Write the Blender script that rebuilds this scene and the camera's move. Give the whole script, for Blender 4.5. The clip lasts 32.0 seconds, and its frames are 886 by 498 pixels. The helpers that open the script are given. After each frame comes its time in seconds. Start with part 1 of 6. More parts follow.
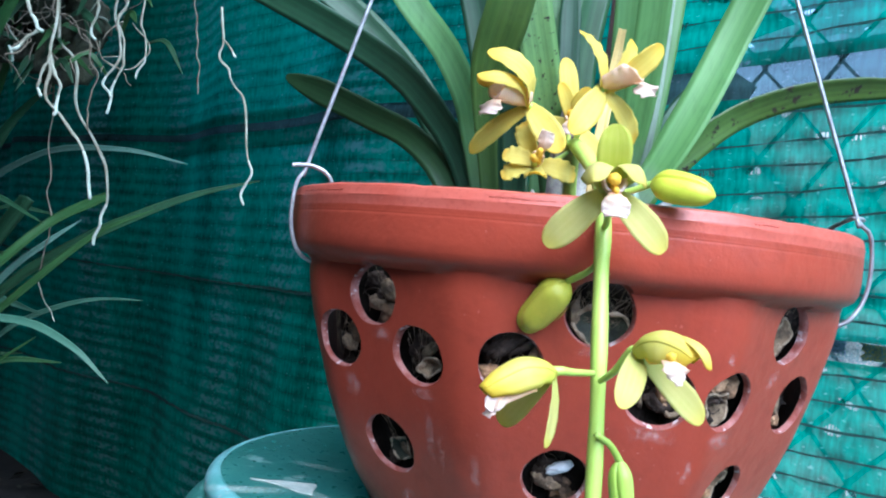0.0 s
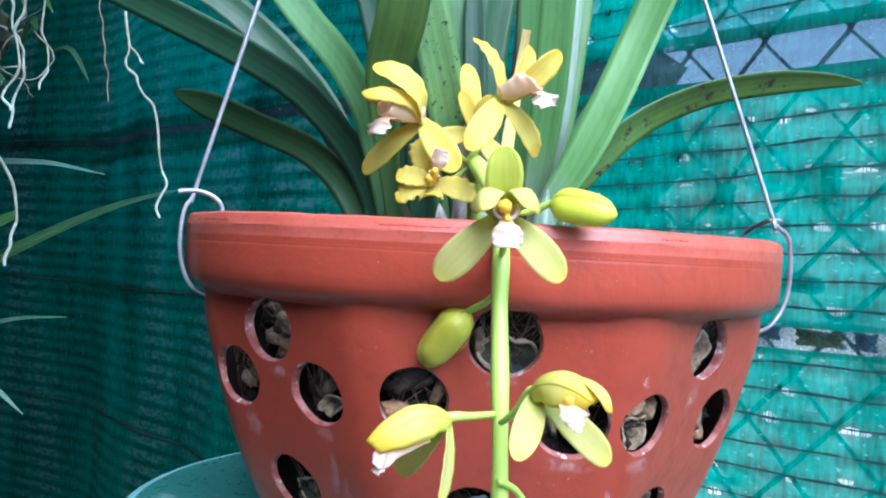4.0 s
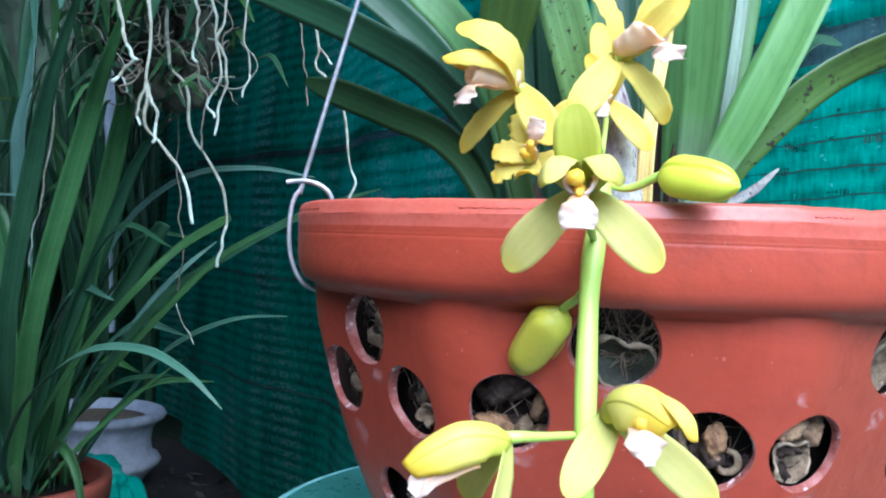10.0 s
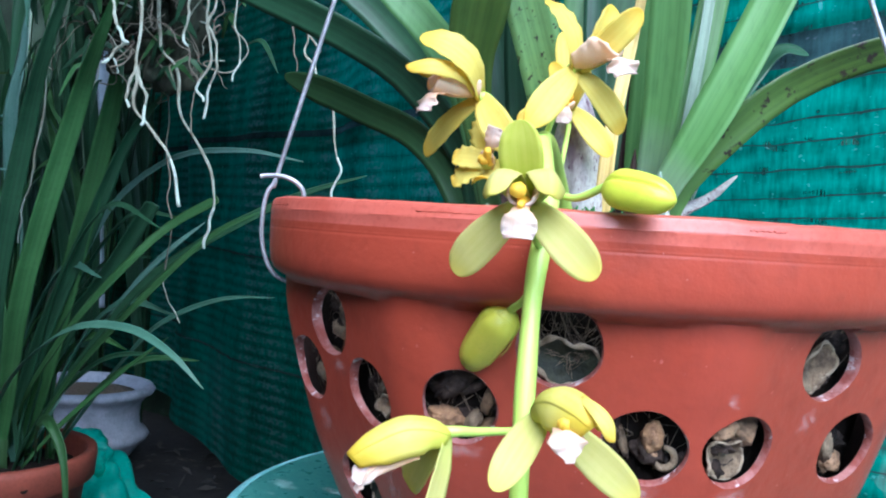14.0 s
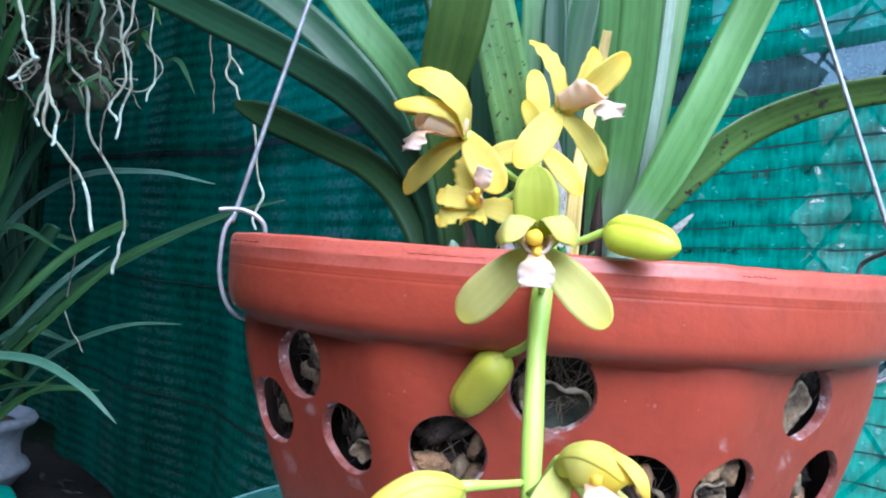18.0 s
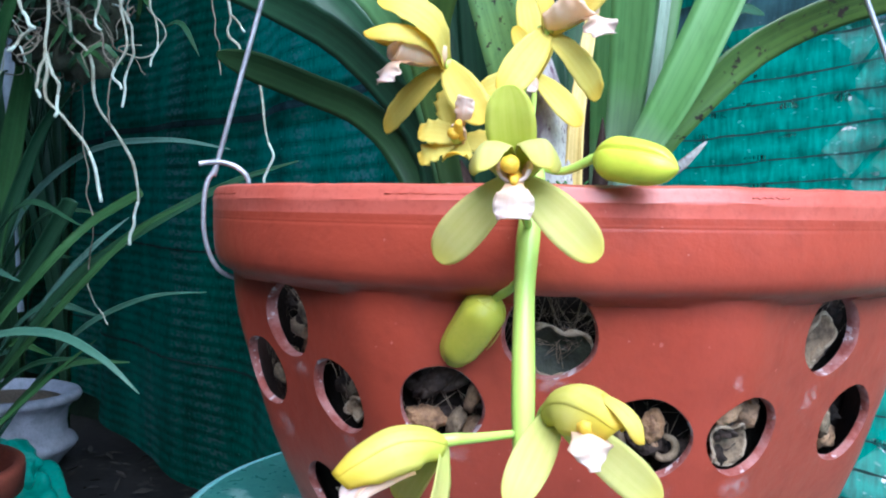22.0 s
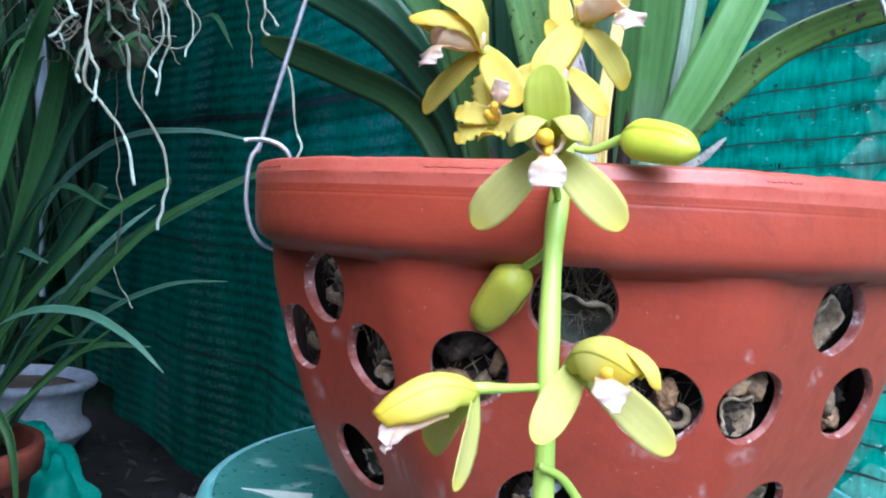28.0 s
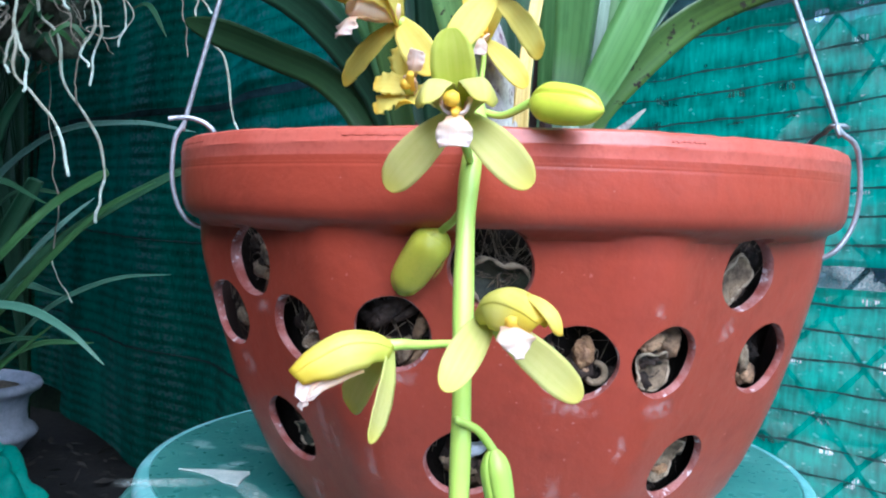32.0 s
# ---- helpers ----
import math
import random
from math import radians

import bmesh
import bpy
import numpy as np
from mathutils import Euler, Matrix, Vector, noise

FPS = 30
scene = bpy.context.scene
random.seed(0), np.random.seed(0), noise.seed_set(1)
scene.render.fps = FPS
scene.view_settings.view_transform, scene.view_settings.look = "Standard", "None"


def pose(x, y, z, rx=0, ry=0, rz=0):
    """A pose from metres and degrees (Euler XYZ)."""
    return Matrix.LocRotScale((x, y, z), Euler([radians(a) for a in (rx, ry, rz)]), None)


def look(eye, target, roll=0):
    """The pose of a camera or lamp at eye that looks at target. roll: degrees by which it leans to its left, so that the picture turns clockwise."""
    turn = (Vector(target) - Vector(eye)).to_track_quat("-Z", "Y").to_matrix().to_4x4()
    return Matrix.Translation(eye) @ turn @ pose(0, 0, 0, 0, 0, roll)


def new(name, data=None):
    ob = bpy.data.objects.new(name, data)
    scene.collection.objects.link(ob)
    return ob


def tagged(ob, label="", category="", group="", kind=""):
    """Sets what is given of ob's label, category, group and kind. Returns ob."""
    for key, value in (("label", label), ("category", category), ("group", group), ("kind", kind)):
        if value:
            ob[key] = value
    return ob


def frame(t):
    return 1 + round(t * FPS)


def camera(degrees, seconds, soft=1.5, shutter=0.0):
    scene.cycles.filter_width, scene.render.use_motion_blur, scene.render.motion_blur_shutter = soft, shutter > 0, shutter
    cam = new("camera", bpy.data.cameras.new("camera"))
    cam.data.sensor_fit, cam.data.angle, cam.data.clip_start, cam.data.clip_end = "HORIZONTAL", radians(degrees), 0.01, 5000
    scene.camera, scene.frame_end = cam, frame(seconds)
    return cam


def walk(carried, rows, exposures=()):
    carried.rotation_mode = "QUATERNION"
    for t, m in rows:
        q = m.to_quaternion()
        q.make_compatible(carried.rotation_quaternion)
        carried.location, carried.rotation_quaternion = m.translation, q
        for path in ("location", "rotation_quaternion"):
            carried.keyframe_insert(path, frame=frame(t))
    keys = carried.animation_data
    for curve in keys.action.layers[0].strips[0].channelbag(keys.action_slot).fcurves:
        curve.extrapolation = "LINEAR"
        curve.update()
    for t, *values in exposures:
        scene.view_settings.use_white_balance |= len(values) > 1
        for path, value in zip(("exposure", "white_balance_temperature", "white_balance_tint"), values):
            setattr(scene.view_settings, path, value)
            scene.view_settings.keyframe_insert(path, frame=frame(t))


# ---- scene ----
cam = camera(52.0, 32.0, soft=2.1)
METRES, EYE, TILT, LEAN, TURN = 0.8, 0.6, 0.83, -5.83, 0.0
ROWS = [
    (0.0, 0.0, 0.0, 0.0, 0.0, 0.0, -0.0),
    (0.5, -0.0043, 0.0137, 0.0025, -0.75, -0.3, -0.06),
    (1.0, -0.0033, 0.0091, -0.0012, -0.0, -0.98, 0.79),
    (1.5, -0.003, 0.0086, 0.006, -0.26, -1.15, 0.82),
    (2.0, -0.0004, 0.0172, 0.0057, -1.65, -1.35, 1.16),
    (2.5, 0.0164, 0.0065, 0.0173, -3.42, -0.5, 2.57),
    (3.0, 0.0343, 0.0148, 0.0263, -4.45, -1.54, 4.37),
    (3.5, 0.0356, 0.0195, 0.0258, -3.42, -2.37, 5.07),
    (4.0, 0.029, 0.0304, 0.0206, -3.1, -1.03, 2.8),
    (4.5, 0.029, 0.054, 0.0071, -1.01, -1.36, 2.27),
    (6.5, 0.0194, 0.0391, 0.0134, -0.34, -0.66, 1.85),
    (7.0, 0.0207, 0.0329, 0.0137, -0.44, 0.02, 1.34),
    (7.5, 0.0052, 0.0348, 0.0154, -0.33, 0.5, 0.5),
    (8.0, -0.0033, 0.0332, 0.0188, 0.45, 0.83, 0.19),
    (8.5, 0.0069, 0.0297, 0.0259, 0.96, 1.38, 1.22),
    (9.0, 0.0335, 0.0616, 0.013, 3.54, 1.05, 2.16),
    (9.5, 0.0624, 0.0711, 0.0077, 7.93, 2.15, 1.58),
    (10.0, 0.094, 0.0966, 0.0103, 12.63, -0.05, 3.9),
    (10.5, 0.1282, 0.1061, 0.004, 13.92, -1.03, 6.26),
    (11.0, 0.127, 0.1386, 0.0052, 13.9, -1.83, 2.82),
    (11.5, 0.1237, 0.1391, 0.0114, 13.69, -2.33, 3.51),
    (12.0, 0.1131, 0.1215, 0.011, 14.43, -3.14, 3.19),
    (12.5, 0.1109, 0.1036, 0.01, 13.75, -3.2, 2.04),
    (13.0, 0.1156, 0.0978, 0.013, 12.97, -2.79, 2.3),
    (13.5, 0.0964, 0.0918, 0.0162, 12.89, -1.94, 1.61),
    (14.0, 0.1139, 0.0822, 0.0173, 12.35, -1.18, 2.31),
    (14.5, 0.1066, 0.09, 0.0202, 12.77, -2.63, 2.92),
    (16.5, 0.0714, 0.0857, -0.0051, 7.43, -3.63, 2.12),
    (17.0, 0.0712, 0.0885, -0.0032, 6.3, -2.42, 2.06),
    (17.5, 0.0743, 0.0885, 0.0095, 6.28, -1.47, 1.8),
    (18.0, 0.0717, 0.0848, 0.0281, 5.44, -0.19, 1.91),
    (18.5, 0.0751, 0.0695, 0.0293, 5.14, 1.31, 3.21),
    (19.0, 0.068, 0.073, 0.0235, 6.96, 0.58, 4.28),
    (19.5, 0.0709, 0.0792, 0.0256, 5.71, 0.22, 3.1),
    (20.0, 0.0756, 0.0728, 0.0221, 6.92, -0.45, 4.36),
    (20.5, 0.0824, 0.081, 0.0131, 7.4, -1.0, 4.55),
    (21.0, 0.0774, 0.0957, 0.0153, 7.54, -1.35, 3.96),
    (21.5, 0.0807, 0.1013, 0.0269, 9.15, -2.29, 4.95),
    (22.0, 0.0887, 0.1148, 0.0189, 7.63, -2.65, 5.03),
    (22.5, 0.0977, 0.13, 0.0123, 4.95, -3.36, 4.75),
    (23.0, 0.1004, 0.1237, 0.0223, 5.19, -2.52, 4.14),
    (23.5, 0.0989, 0.1195, 0.0508, 6.76, -2.17, 4.54),
    (24.0, 0.0967, 0.0602, 0.0256, 9.74, -0.56, 4.64),
    (24.5, 0.0922, 0.046, 0.0064, 10.63, -0.32, 4.15),
    (25.0, 0.0978, 0.034, 0.0028, 10.09, -0.27, 3.82),
    (25.5, 0.099, 0.0379, 0.0054, 10.61, -0.5, 3.68),
    (27.5, 0.0859, 0.0896, 0.0153, 7.49, -2.18, 2.7),
    (28.0, 0.0835, 0.0884, 0.0062, 8.57, -2.16, 2.98),
    (28.5, 0.0896, 0.0733, -0.0032, 9.03, -1.92, 3.24),
    (29.0, 0.0858, 0.0718, -0.0065, 9.27, -2.07, 2.99),
    (29.5, 0.0856, 0.0767, -0.0092, 9.04, -2.45, 2.97),
    (30.0, 0.0957, 0.0714, -0.0069, 8.07, -2.71, 2.96),
    (30.5, 0.0934, 0.069, -0.0012, 6.85, -2.44, 2.44),
    (31.0, 0.086, 0.0745, -0.0013, 6.55, -1.98, 2.68),
    (31.5, 0.0959, 0.0617, 0.0035, 5.35, -0.86, 2.81),
    (32.0, 0.0974, 0.0818, -0.0056, 5.52, -2.78, 4.35),
]
walk(cam, [(t, pose(0, 0, EYE, TILT, LEAN, TURN) @ pose(METRES * x, METRES * y, METRES * z, 90 + pitch, roll, yaw)) for t, x, y, z, yaw, pitch, roll in ROWS],
     exposures=[(0.0, 1.21, 5250, 4), (1.5, 1.36, 5250, 4), (4.0, 1.28, 5260, 5), (9.0, 1.33, 5260, 5), (12.0, 1.17, 5290, 6), (20.0, 1.18, 5290, 6), (24.0, 1.12, 5300, 6), (32.0, 1.13, 5300, 6)])

# ---------------------------------------------------------------- world and light
world = bpy.data.worlds.new("sky")
scene.world = world
world.use_nodes = True
SUN_EL, SUN_AZ = radians(49), radians(159)
wn = world.node_tree.nodes
sky = wn.new("ShaderNodeTexSky")
sky.sky_type = "NISHITA"
sky.sun_disc = False
sky.sun_elevation, sky.sun_rotation = SUN_EL, SUN_AZ
wn["Background"].inputs["Strength"].default_value = 0.25
world.node_tree.links.new(sky.outputs["Color"], wn["Background"].inputs["Color"])
sun = new("sun", bpy.data.lights.new("sun", "SUN"))
sun.data.energy, sun.data.angle, sun.data.color = 3.0, radians(60), (1.0, 0.98, 0.96)
sun_way = Vector((math.sin(SUN_AZ) * math.cos(SUN_EL), math.cos(SUN_AZ) * math.cos(SUN_EL), math.sin(SUN_EL)))
sun.matrix_world = look(sun_way * 5, (0, 0, 0))

# ---------------------------------------------------------------- materials


def mat(name, color, color2=None, scale=30.0, rough=0.5, metal=0.0, bump=0.0, bump_scale=120.0, stretch=(1, 1, 1),
        sub=0.0, translucent=0.0, per_object=0.0, spots=None, coat=0.0, spec=0.5, veins=0.0, grain=1.0, contrast=(0.35, 0.65), base=None, tip=None):
    """Principled material with two-scale colour variation, bump, optional translucency, spots and per-object change."""
    m = bpy.data.materials.new(name)
    m.use_nodes = True
    t = m.node_tree
    n, lk = t.nodes, t.links.new
    b = n["Principled BSDF"]
    out = n["Material Output"]
    co = n.new("ShaderNodeTexCoord")
    mp = n.new("ShaderNodeMapping")
    mp.inputs["Scale"].default_value = stretch
    lk(co.outputs["Object"], mp.inputs["Vector"])

    def noise_tex(sc, detail=4.0, r=0.6):
        x = n.new("ShaderNodeTexNoise")
        x.inputs["Scale"].default_value, x.inputs["Detail"].default_value, x.inputs["Roughness"].default_value = sc, detail, r
        lk(mp.outputs["Vector"], x.inputs["Vector"])
        return x

    def ramp(src, lo, hi):
        x = n.new("ShaderNodeMapRange")
        x.inputs["From Min"].default_value, x.inputs["From Max"].default_value = lo, hi
        lk(src, x.inputs["Value"])
        return x.outputs["Result"]

    def mix(fac, a, c, kind="MIX"):
        x = n.new("ShaderNodeMix")
        x.data_type, x.blend_type = "RGBA", kind
        for sock, v in ((x.inputs["Factor"], fac), (x.inputs["A"], a), (x.inputs["B"], c)):
            if isinstance(v, (int, float)):
                sock.default_value = v
            elif isinstance(v, tuple):
                sock.default_value = (*v[:3], 1)
            else:
                lk(v, sock)
        return x.outputs["Result"]

    color2 = color2 or tuple(c * 0.75 for c in color)
    big = noise_tex(scale)
    col = mix(ramp(big.outputs["Fac"], *contrast), color, color2)
    fine = noise_tex(scale * 9, 2.0)
    dark = tuple(c2 * (1 - 0.2 * grain) for c2 in color2)
    col = mix(ramp(fine.outputs["Fac"], 0.5, 0.9), col, dark)
    if veins:
        vm = n.new("ShaderNodeMapping")
        vm.inputs["Scale"].default_value = (9, 0.7, 1)
        lk(co.outputs["UV"], vm.inputs["Vector"])
        vn = n.new("ShaderNodeTexNoise")
        vn.inputs["Scale"].default_value, vn.inputs["Detail"].default_value = 1.0, 3.0
        lk(vm.outputs["Vector"], vn.inputs["Vector"])
        col = mix(ramp(vn.outputs["Fac"], 0.42, 0.75), col, tuple(min(1, c * (1 + veins)) for c in color))
        col = mix(ramp(vn.outputs["Fac"], 0.5, 0.2), col, tuple(c * (1 - 0.6 * veins) for c in color2))
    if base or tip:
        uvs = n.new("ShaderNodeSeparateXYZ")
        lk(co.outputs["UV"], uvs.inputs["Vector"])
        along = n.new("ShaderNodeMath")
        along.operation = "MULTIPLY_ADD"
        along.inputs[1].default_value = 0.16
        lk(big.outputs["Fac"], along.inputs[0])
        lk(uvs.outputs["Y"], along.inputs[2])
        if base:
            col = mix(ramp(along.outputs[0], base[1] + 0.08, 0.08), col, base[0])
        if tip:
            col = mix(ramp(along.outputs[0], tip[1] + 0.08, 1.12), col, tip[0])
    if spots:
        sp_col, sp_scale, sp_lo = spots
        sp = noise_tex(sp_scale, 3.0, 0.7)
        col = mix(ramp(sp.outputs["Fac"], sp_lo, sp_lo + 0.05), col, sp_col)
    if per_object:
        oi = n.new("ShaderNodeObjectInfo")
        hv = n.new("ShaderNodeHueSaturation")
        v = n.new("ShaderNodeMapRange")
        v.inputs["To Min"].default_value, v.inputs["To Max"].default_value = 1 - per_object, 1 + per_object
        lk(oi.outputs["Random"], v.inputs["Value"])
        lk(v.outputs["Result"], hv.inputs["Value"])
        lk(col, hv.inputs["Color"])
        col = hv.outputs["Color"]
    lk(col, b.inputs["Base Color"])
    rg = n.new("ShaderNodeMapRange")
    rg.inputs["To Min"].default_value, rg.inputs["To Max"].default_value = max(0.02, rough - 0.1), min(1, rough + 0.1)
    lk(fine.outputs["Fac"], rg.inputs["Value"])
    lk(rg.outputs["Result"], b.inputs["Roughness"])
    b.inputs["Metallic"].default_value = metal
    b.inputs["Specular IOR Level"].default_value = spec
    if coat:
        b.inputs["Coat Weight"].default_value = coat
        b.inputs["Coat Roughness"].default_value = 0.25
    if sub:
        b.inputs["Subsurface Weight"].default_value = sub
        b.inputs["Subsurface Radius"].default_value = (0.004, 0.004, 0.001)
    if bump:
        bt = noise_tex(bump_scale, 5.0)
        bp = n.new("ShaderNodeBump")
        bp.inputs["Strength"].default_value, bp.inputs["Distance"].default_value = bump, 0.002
        lk(bt.outputs["Fac"], bp.inputs["Height"])
        lk(bp.outputs["Normal"], b.inputs["Normal"])
    if translucent:
        tr = n.new("ShaderNodeBsdfTranslucent")
        lk(col, tr.inputs["Color"])
        ms = n.new("ShaderNodeMixShader")
        ms.inputs["Fac"].default_value = translucent
        lk(b.outputs["BSDF"], ms.inputs[1])
        lk(tr.outputs["BSDF"], ms.inputs[2])
        lk(ms.outputs["Shader"], out.inputs["Surface"])
    return m


TERRACOTTA = mat("terracotta_glaze", (0.375, 0.059, 0.031), (0.33, 0.050, 0.027), scale=11, rough=0.36, spec=0.42, bump=0.16, bump_scale=170,
                 spots=((0.52, 0.25, 0.21), 230, 0.74))
TERRA_EDGE = mat("terracotta_worn", (0.22, 0.045, 0.032), (0.34, 0.14, 0.125), spots=((0.56, 0.43, 0.43), 170, 0.57), scale=130, rough=0.8, bump=0.5, bump_scale=420, contrast=(0.42, 0.58))
# paler rim band: worn pink glaze plus its top-lit sheen put into the colour
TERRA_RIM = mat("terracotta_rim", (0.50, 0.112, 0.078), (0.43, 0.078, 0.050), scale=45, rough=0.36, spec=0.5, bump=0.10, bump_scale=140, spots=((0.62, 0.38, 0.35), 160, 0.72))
# stains of the pot's inside and the shadow in it, both in this colour
TERRA_IN = mat("terracotta_stained_shaded", (0.075, 0.030, 0.022), (0.035, 0.020, 0.016), scale=50, rough=0.9, bump=0.4, bump_scale=200)
TERRA_DUST = mat("terracotta_dusty", (0.52, 0.20, 0.17), (0.46, 0.10, 0.07), scale=240, rough=0.85, bump=0.3, bump_scale=400)
TERRA_OLD = mat("terracotta_old", (0.27, 0.058, 0.033), (0.20, 0.044, 0.027), scale=25, rough=0.7, bump=0.2, bump_scale=200)
# near-black core and dark chip colours carry the shade inside the holes
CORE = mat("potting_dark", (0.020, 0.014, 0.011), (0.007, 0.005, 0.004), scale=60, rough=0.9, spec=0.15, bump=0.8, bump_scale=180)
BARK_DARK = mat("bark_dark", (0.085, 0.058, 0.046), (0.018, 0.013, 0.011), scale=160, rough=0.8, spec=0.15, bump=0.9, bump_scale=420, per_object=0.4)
NUT = mat("husk_brown", (0.52, 0.29, 0.14), (0.20, 0.10, 0.055), scale=240, rough=0.8, bump=1.0, bump_scale=520)
HUSK_GREY = mat("husk_grey", (0.31, 0.215, 0.130), (0.085, 0.057, 0.037), scale=170, rough=0.85, bump=0.7, bump_scale=420)
HUSK_GREEN = mat("husk_mossy", (0.038, 0.040, 0.022), (0.011, 0.014, 0.008), scale=150, rough=0.7, bump=0.5, bump_scale=420)
BARK = mat("bark_chip", (0.34, 0.20, 0.11), (0.09, 0.055, 0.035), scale=110, rough=0.85, bump=0.8, bump_scale=420, per_object=0.6)
BARK_PALE = mat("bark_pale", (0.38, 0.275, 0.175), (0.14, 0.095, 0.06), scale=160, rough=0.85, bump=0.6, bump_scale=400, per_object=0.3)
FIBRE = mat("fibre", (0.34, 0.25, 0.17), (0.13, 0.09, 0.06), scale=80, rough=0.8)
HUSK_RIM = mat("husk_rim_pale", (0.47, 0.36, 0.25), (0.20, 0.145, 0.095), scale=220, rough=0.85, bump=0.8, bump_scale=500)
WIRE = mat("galvanised_wire", (0.46, 0.46, 0.49), (0.28, 0.27, 0.29), scale=200, rough=0.42, metal=0.55)
PLASTIC = mat("teal_plastic", (0.070, 0.235, 0.205), (0.042, 0.165, 0.145), scale=16, rough=0.30, spec=0.55, bump=0.05, bump_scale=300,
              spots=((0.19, 0.35, 0.33), 34, 0.62))
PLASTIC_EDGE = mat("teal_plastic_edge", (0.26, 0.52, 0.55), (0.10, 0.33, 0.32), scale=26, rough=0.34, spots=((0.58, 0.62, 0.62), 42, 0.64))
WORN = mat("worn_white", (0.62, 0.66, 0.62), (0.42, 0.50, 0.47), scale=150, rough=0.7)
# LEAF, LEAF_SAGE, LEAF_SPOT: dark base colour puts in the shade low in the clump
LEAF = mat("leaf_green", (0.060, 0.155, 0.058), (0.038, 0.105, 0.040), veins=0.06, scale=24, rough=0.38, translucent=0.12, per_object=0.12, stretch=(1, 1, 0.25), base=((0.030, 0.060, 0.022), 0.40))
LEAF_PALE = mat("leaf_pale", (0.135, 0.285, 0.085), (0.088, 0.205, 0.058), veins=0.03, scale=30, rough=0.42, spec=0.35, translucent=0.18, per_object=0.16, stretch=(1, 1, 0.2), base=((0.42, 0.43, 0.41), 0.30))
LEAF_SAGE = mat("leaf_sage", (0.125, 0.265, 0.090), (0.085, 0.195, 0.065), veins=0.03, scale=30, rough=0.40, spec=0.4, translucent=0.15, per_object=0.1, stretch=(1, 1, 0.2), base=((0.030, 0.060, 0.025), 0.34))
LEAF_DARK = mat("leaf_dark", (0.028, 0.080, 0.038), (0.016, 0.050, 0.025), veins=0.12, scale=24, spec=0.38, rough=0.42, translucent=0.08, per_object=0.15)
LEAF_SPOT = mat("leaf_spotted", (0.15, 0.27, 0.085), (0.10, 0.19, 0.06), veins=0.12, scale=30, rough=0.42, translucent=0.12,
                spots=((0.022, 0.018, 0.014), 250, 0.61), base=((0.035, 0.065, 0.025), 0.38))
LEAF_ARCH = mat("leaf_arched", (0.072, 0.125, 0.020), (0.045, 0.085, 0.014), veins=0.25, scale=40, rough=0.36, translucent=0.10,
                spots=((0.026, 0.016, 0.014), 135, 0.585), base=((0.16, 0.31, 0.085), 0.52))
LEAF_GREY = mat("leaf_bluish", (0.075, 0.175, 0.12), (0.05, 0.13, 0.09), veins=0.06, scale=24, rough=0.48, spec=0.3, translucent=0.1, per_object=0.1)
# sky sheen on the blades, put into a paler bluish leaf colour
LEAF_SHEEN = mat("leaf_sheen", (0.15, 0.28, 0.23), (0.11, 0.23, 0.18), veins=0.06, scale=24, rough=0.3, translucent=0.1, per_object=0.1)
LEAF_BASE = mat("leaf_base_pale", (0.20, 0.28, 0.20), (0.13, 0.18, 0.13), veins=0.1, scale=60, rough=0.5, stretch=(1, 1, 0.3), spots=((0.13, 0.07, 0.09), 160, 0.64))
SHEATH = mat("dry_sheath", (0.50, 0.48, 0.42), (0.17, 0.12, 0.14), scale=110, rough=0.75, bump=0.3, bump_scale=300, stretch=(1, 1, 0.45), spots=((0.10, 0.05, 0.07), 240, 0.60))
SHEATH_DARK = mat("purple_sheath", (0.045, 0.024, 0.020), (0.020, 0.012, 0.010), scale=60, rough=0.8, spec=0.15, stretch=(1, 1, 0.2))
STRAW = mat("yellowed_leaf", (0.66, 0.50, 0.17), (0.55, 0.36, 0.10), veins=0.2, scale=60, rough=0.6, translucent=0.15)
# dark base colour stands in for the deep shade behind the flowers
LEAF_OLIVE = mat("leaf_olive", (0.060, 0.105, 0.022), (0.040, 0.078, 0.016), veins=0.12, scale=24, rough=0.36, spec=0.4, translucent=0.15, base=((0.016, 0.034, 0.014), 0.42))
LEAF_OLIVE_DARK = mat("leaf_olive_dark", (0.034, 0.080, 0.028), (0.022, 0.055, 0.020), veins=0.1, scale=24, rough=0.42, spec=0.3, translucent=0.1)
LEAF_GRASS = mat("leaf_grass", (0.053, 0.138, 0.045), (0.033, 0.095, 0.030), veins=0.06, scale=24, rough=0.42, spec=0.4, translucent=0.14, per_object=0.25)
MOSS = mat("moss", (0.06, 0.20, 0.05), (0.03, 0.12, 0.03), scale=200, rough=0.9)
SEPAL = mat("sepal_yellow_green", (0.71, 0.65, 0.24), (0.66, 0.615, 0.18), veins=0.02, scale=60, rough=0.55, spec=0.3, translucent=0.46, grain=0.1, base=((0.64, 0.67, 0.17), 0.45), tip=((0.78, 0.68, 0.13), 0.72))
SEPAL_GREEN = mat("sepal_fresh_green", (0.78, 0.78, 0.17), (0.70, 0.73, 0.10), veins=0.012, scale=60, rough=0.5, spec=0.3, translucent=0.50, grain=0.1, base=((0.55, 0.66, 0.03), 0.55))
PETAL = mat("petal_yellow", (0.85, 0.72, 0.18), (0.83, 0.67, 0.125), veins=0.03, scale=60, rough=0.55, spec=0.3, translucent=0.46, grain=0.1, tip=((0.90, 0.62, 0.06), 0.72))
HOOD = mat("hood_pale_yellow", (0.80, 0.72, 0.20), (0.78, 0.70, 0.11), veins=0.03, scale=90, rough=0.45, spec=0.35, translucent=0.46, grain=0.1, base=((0.72, 0.71, 0.10), 0.5), tip=((0.86, 0.64, 0.04), 0.55))
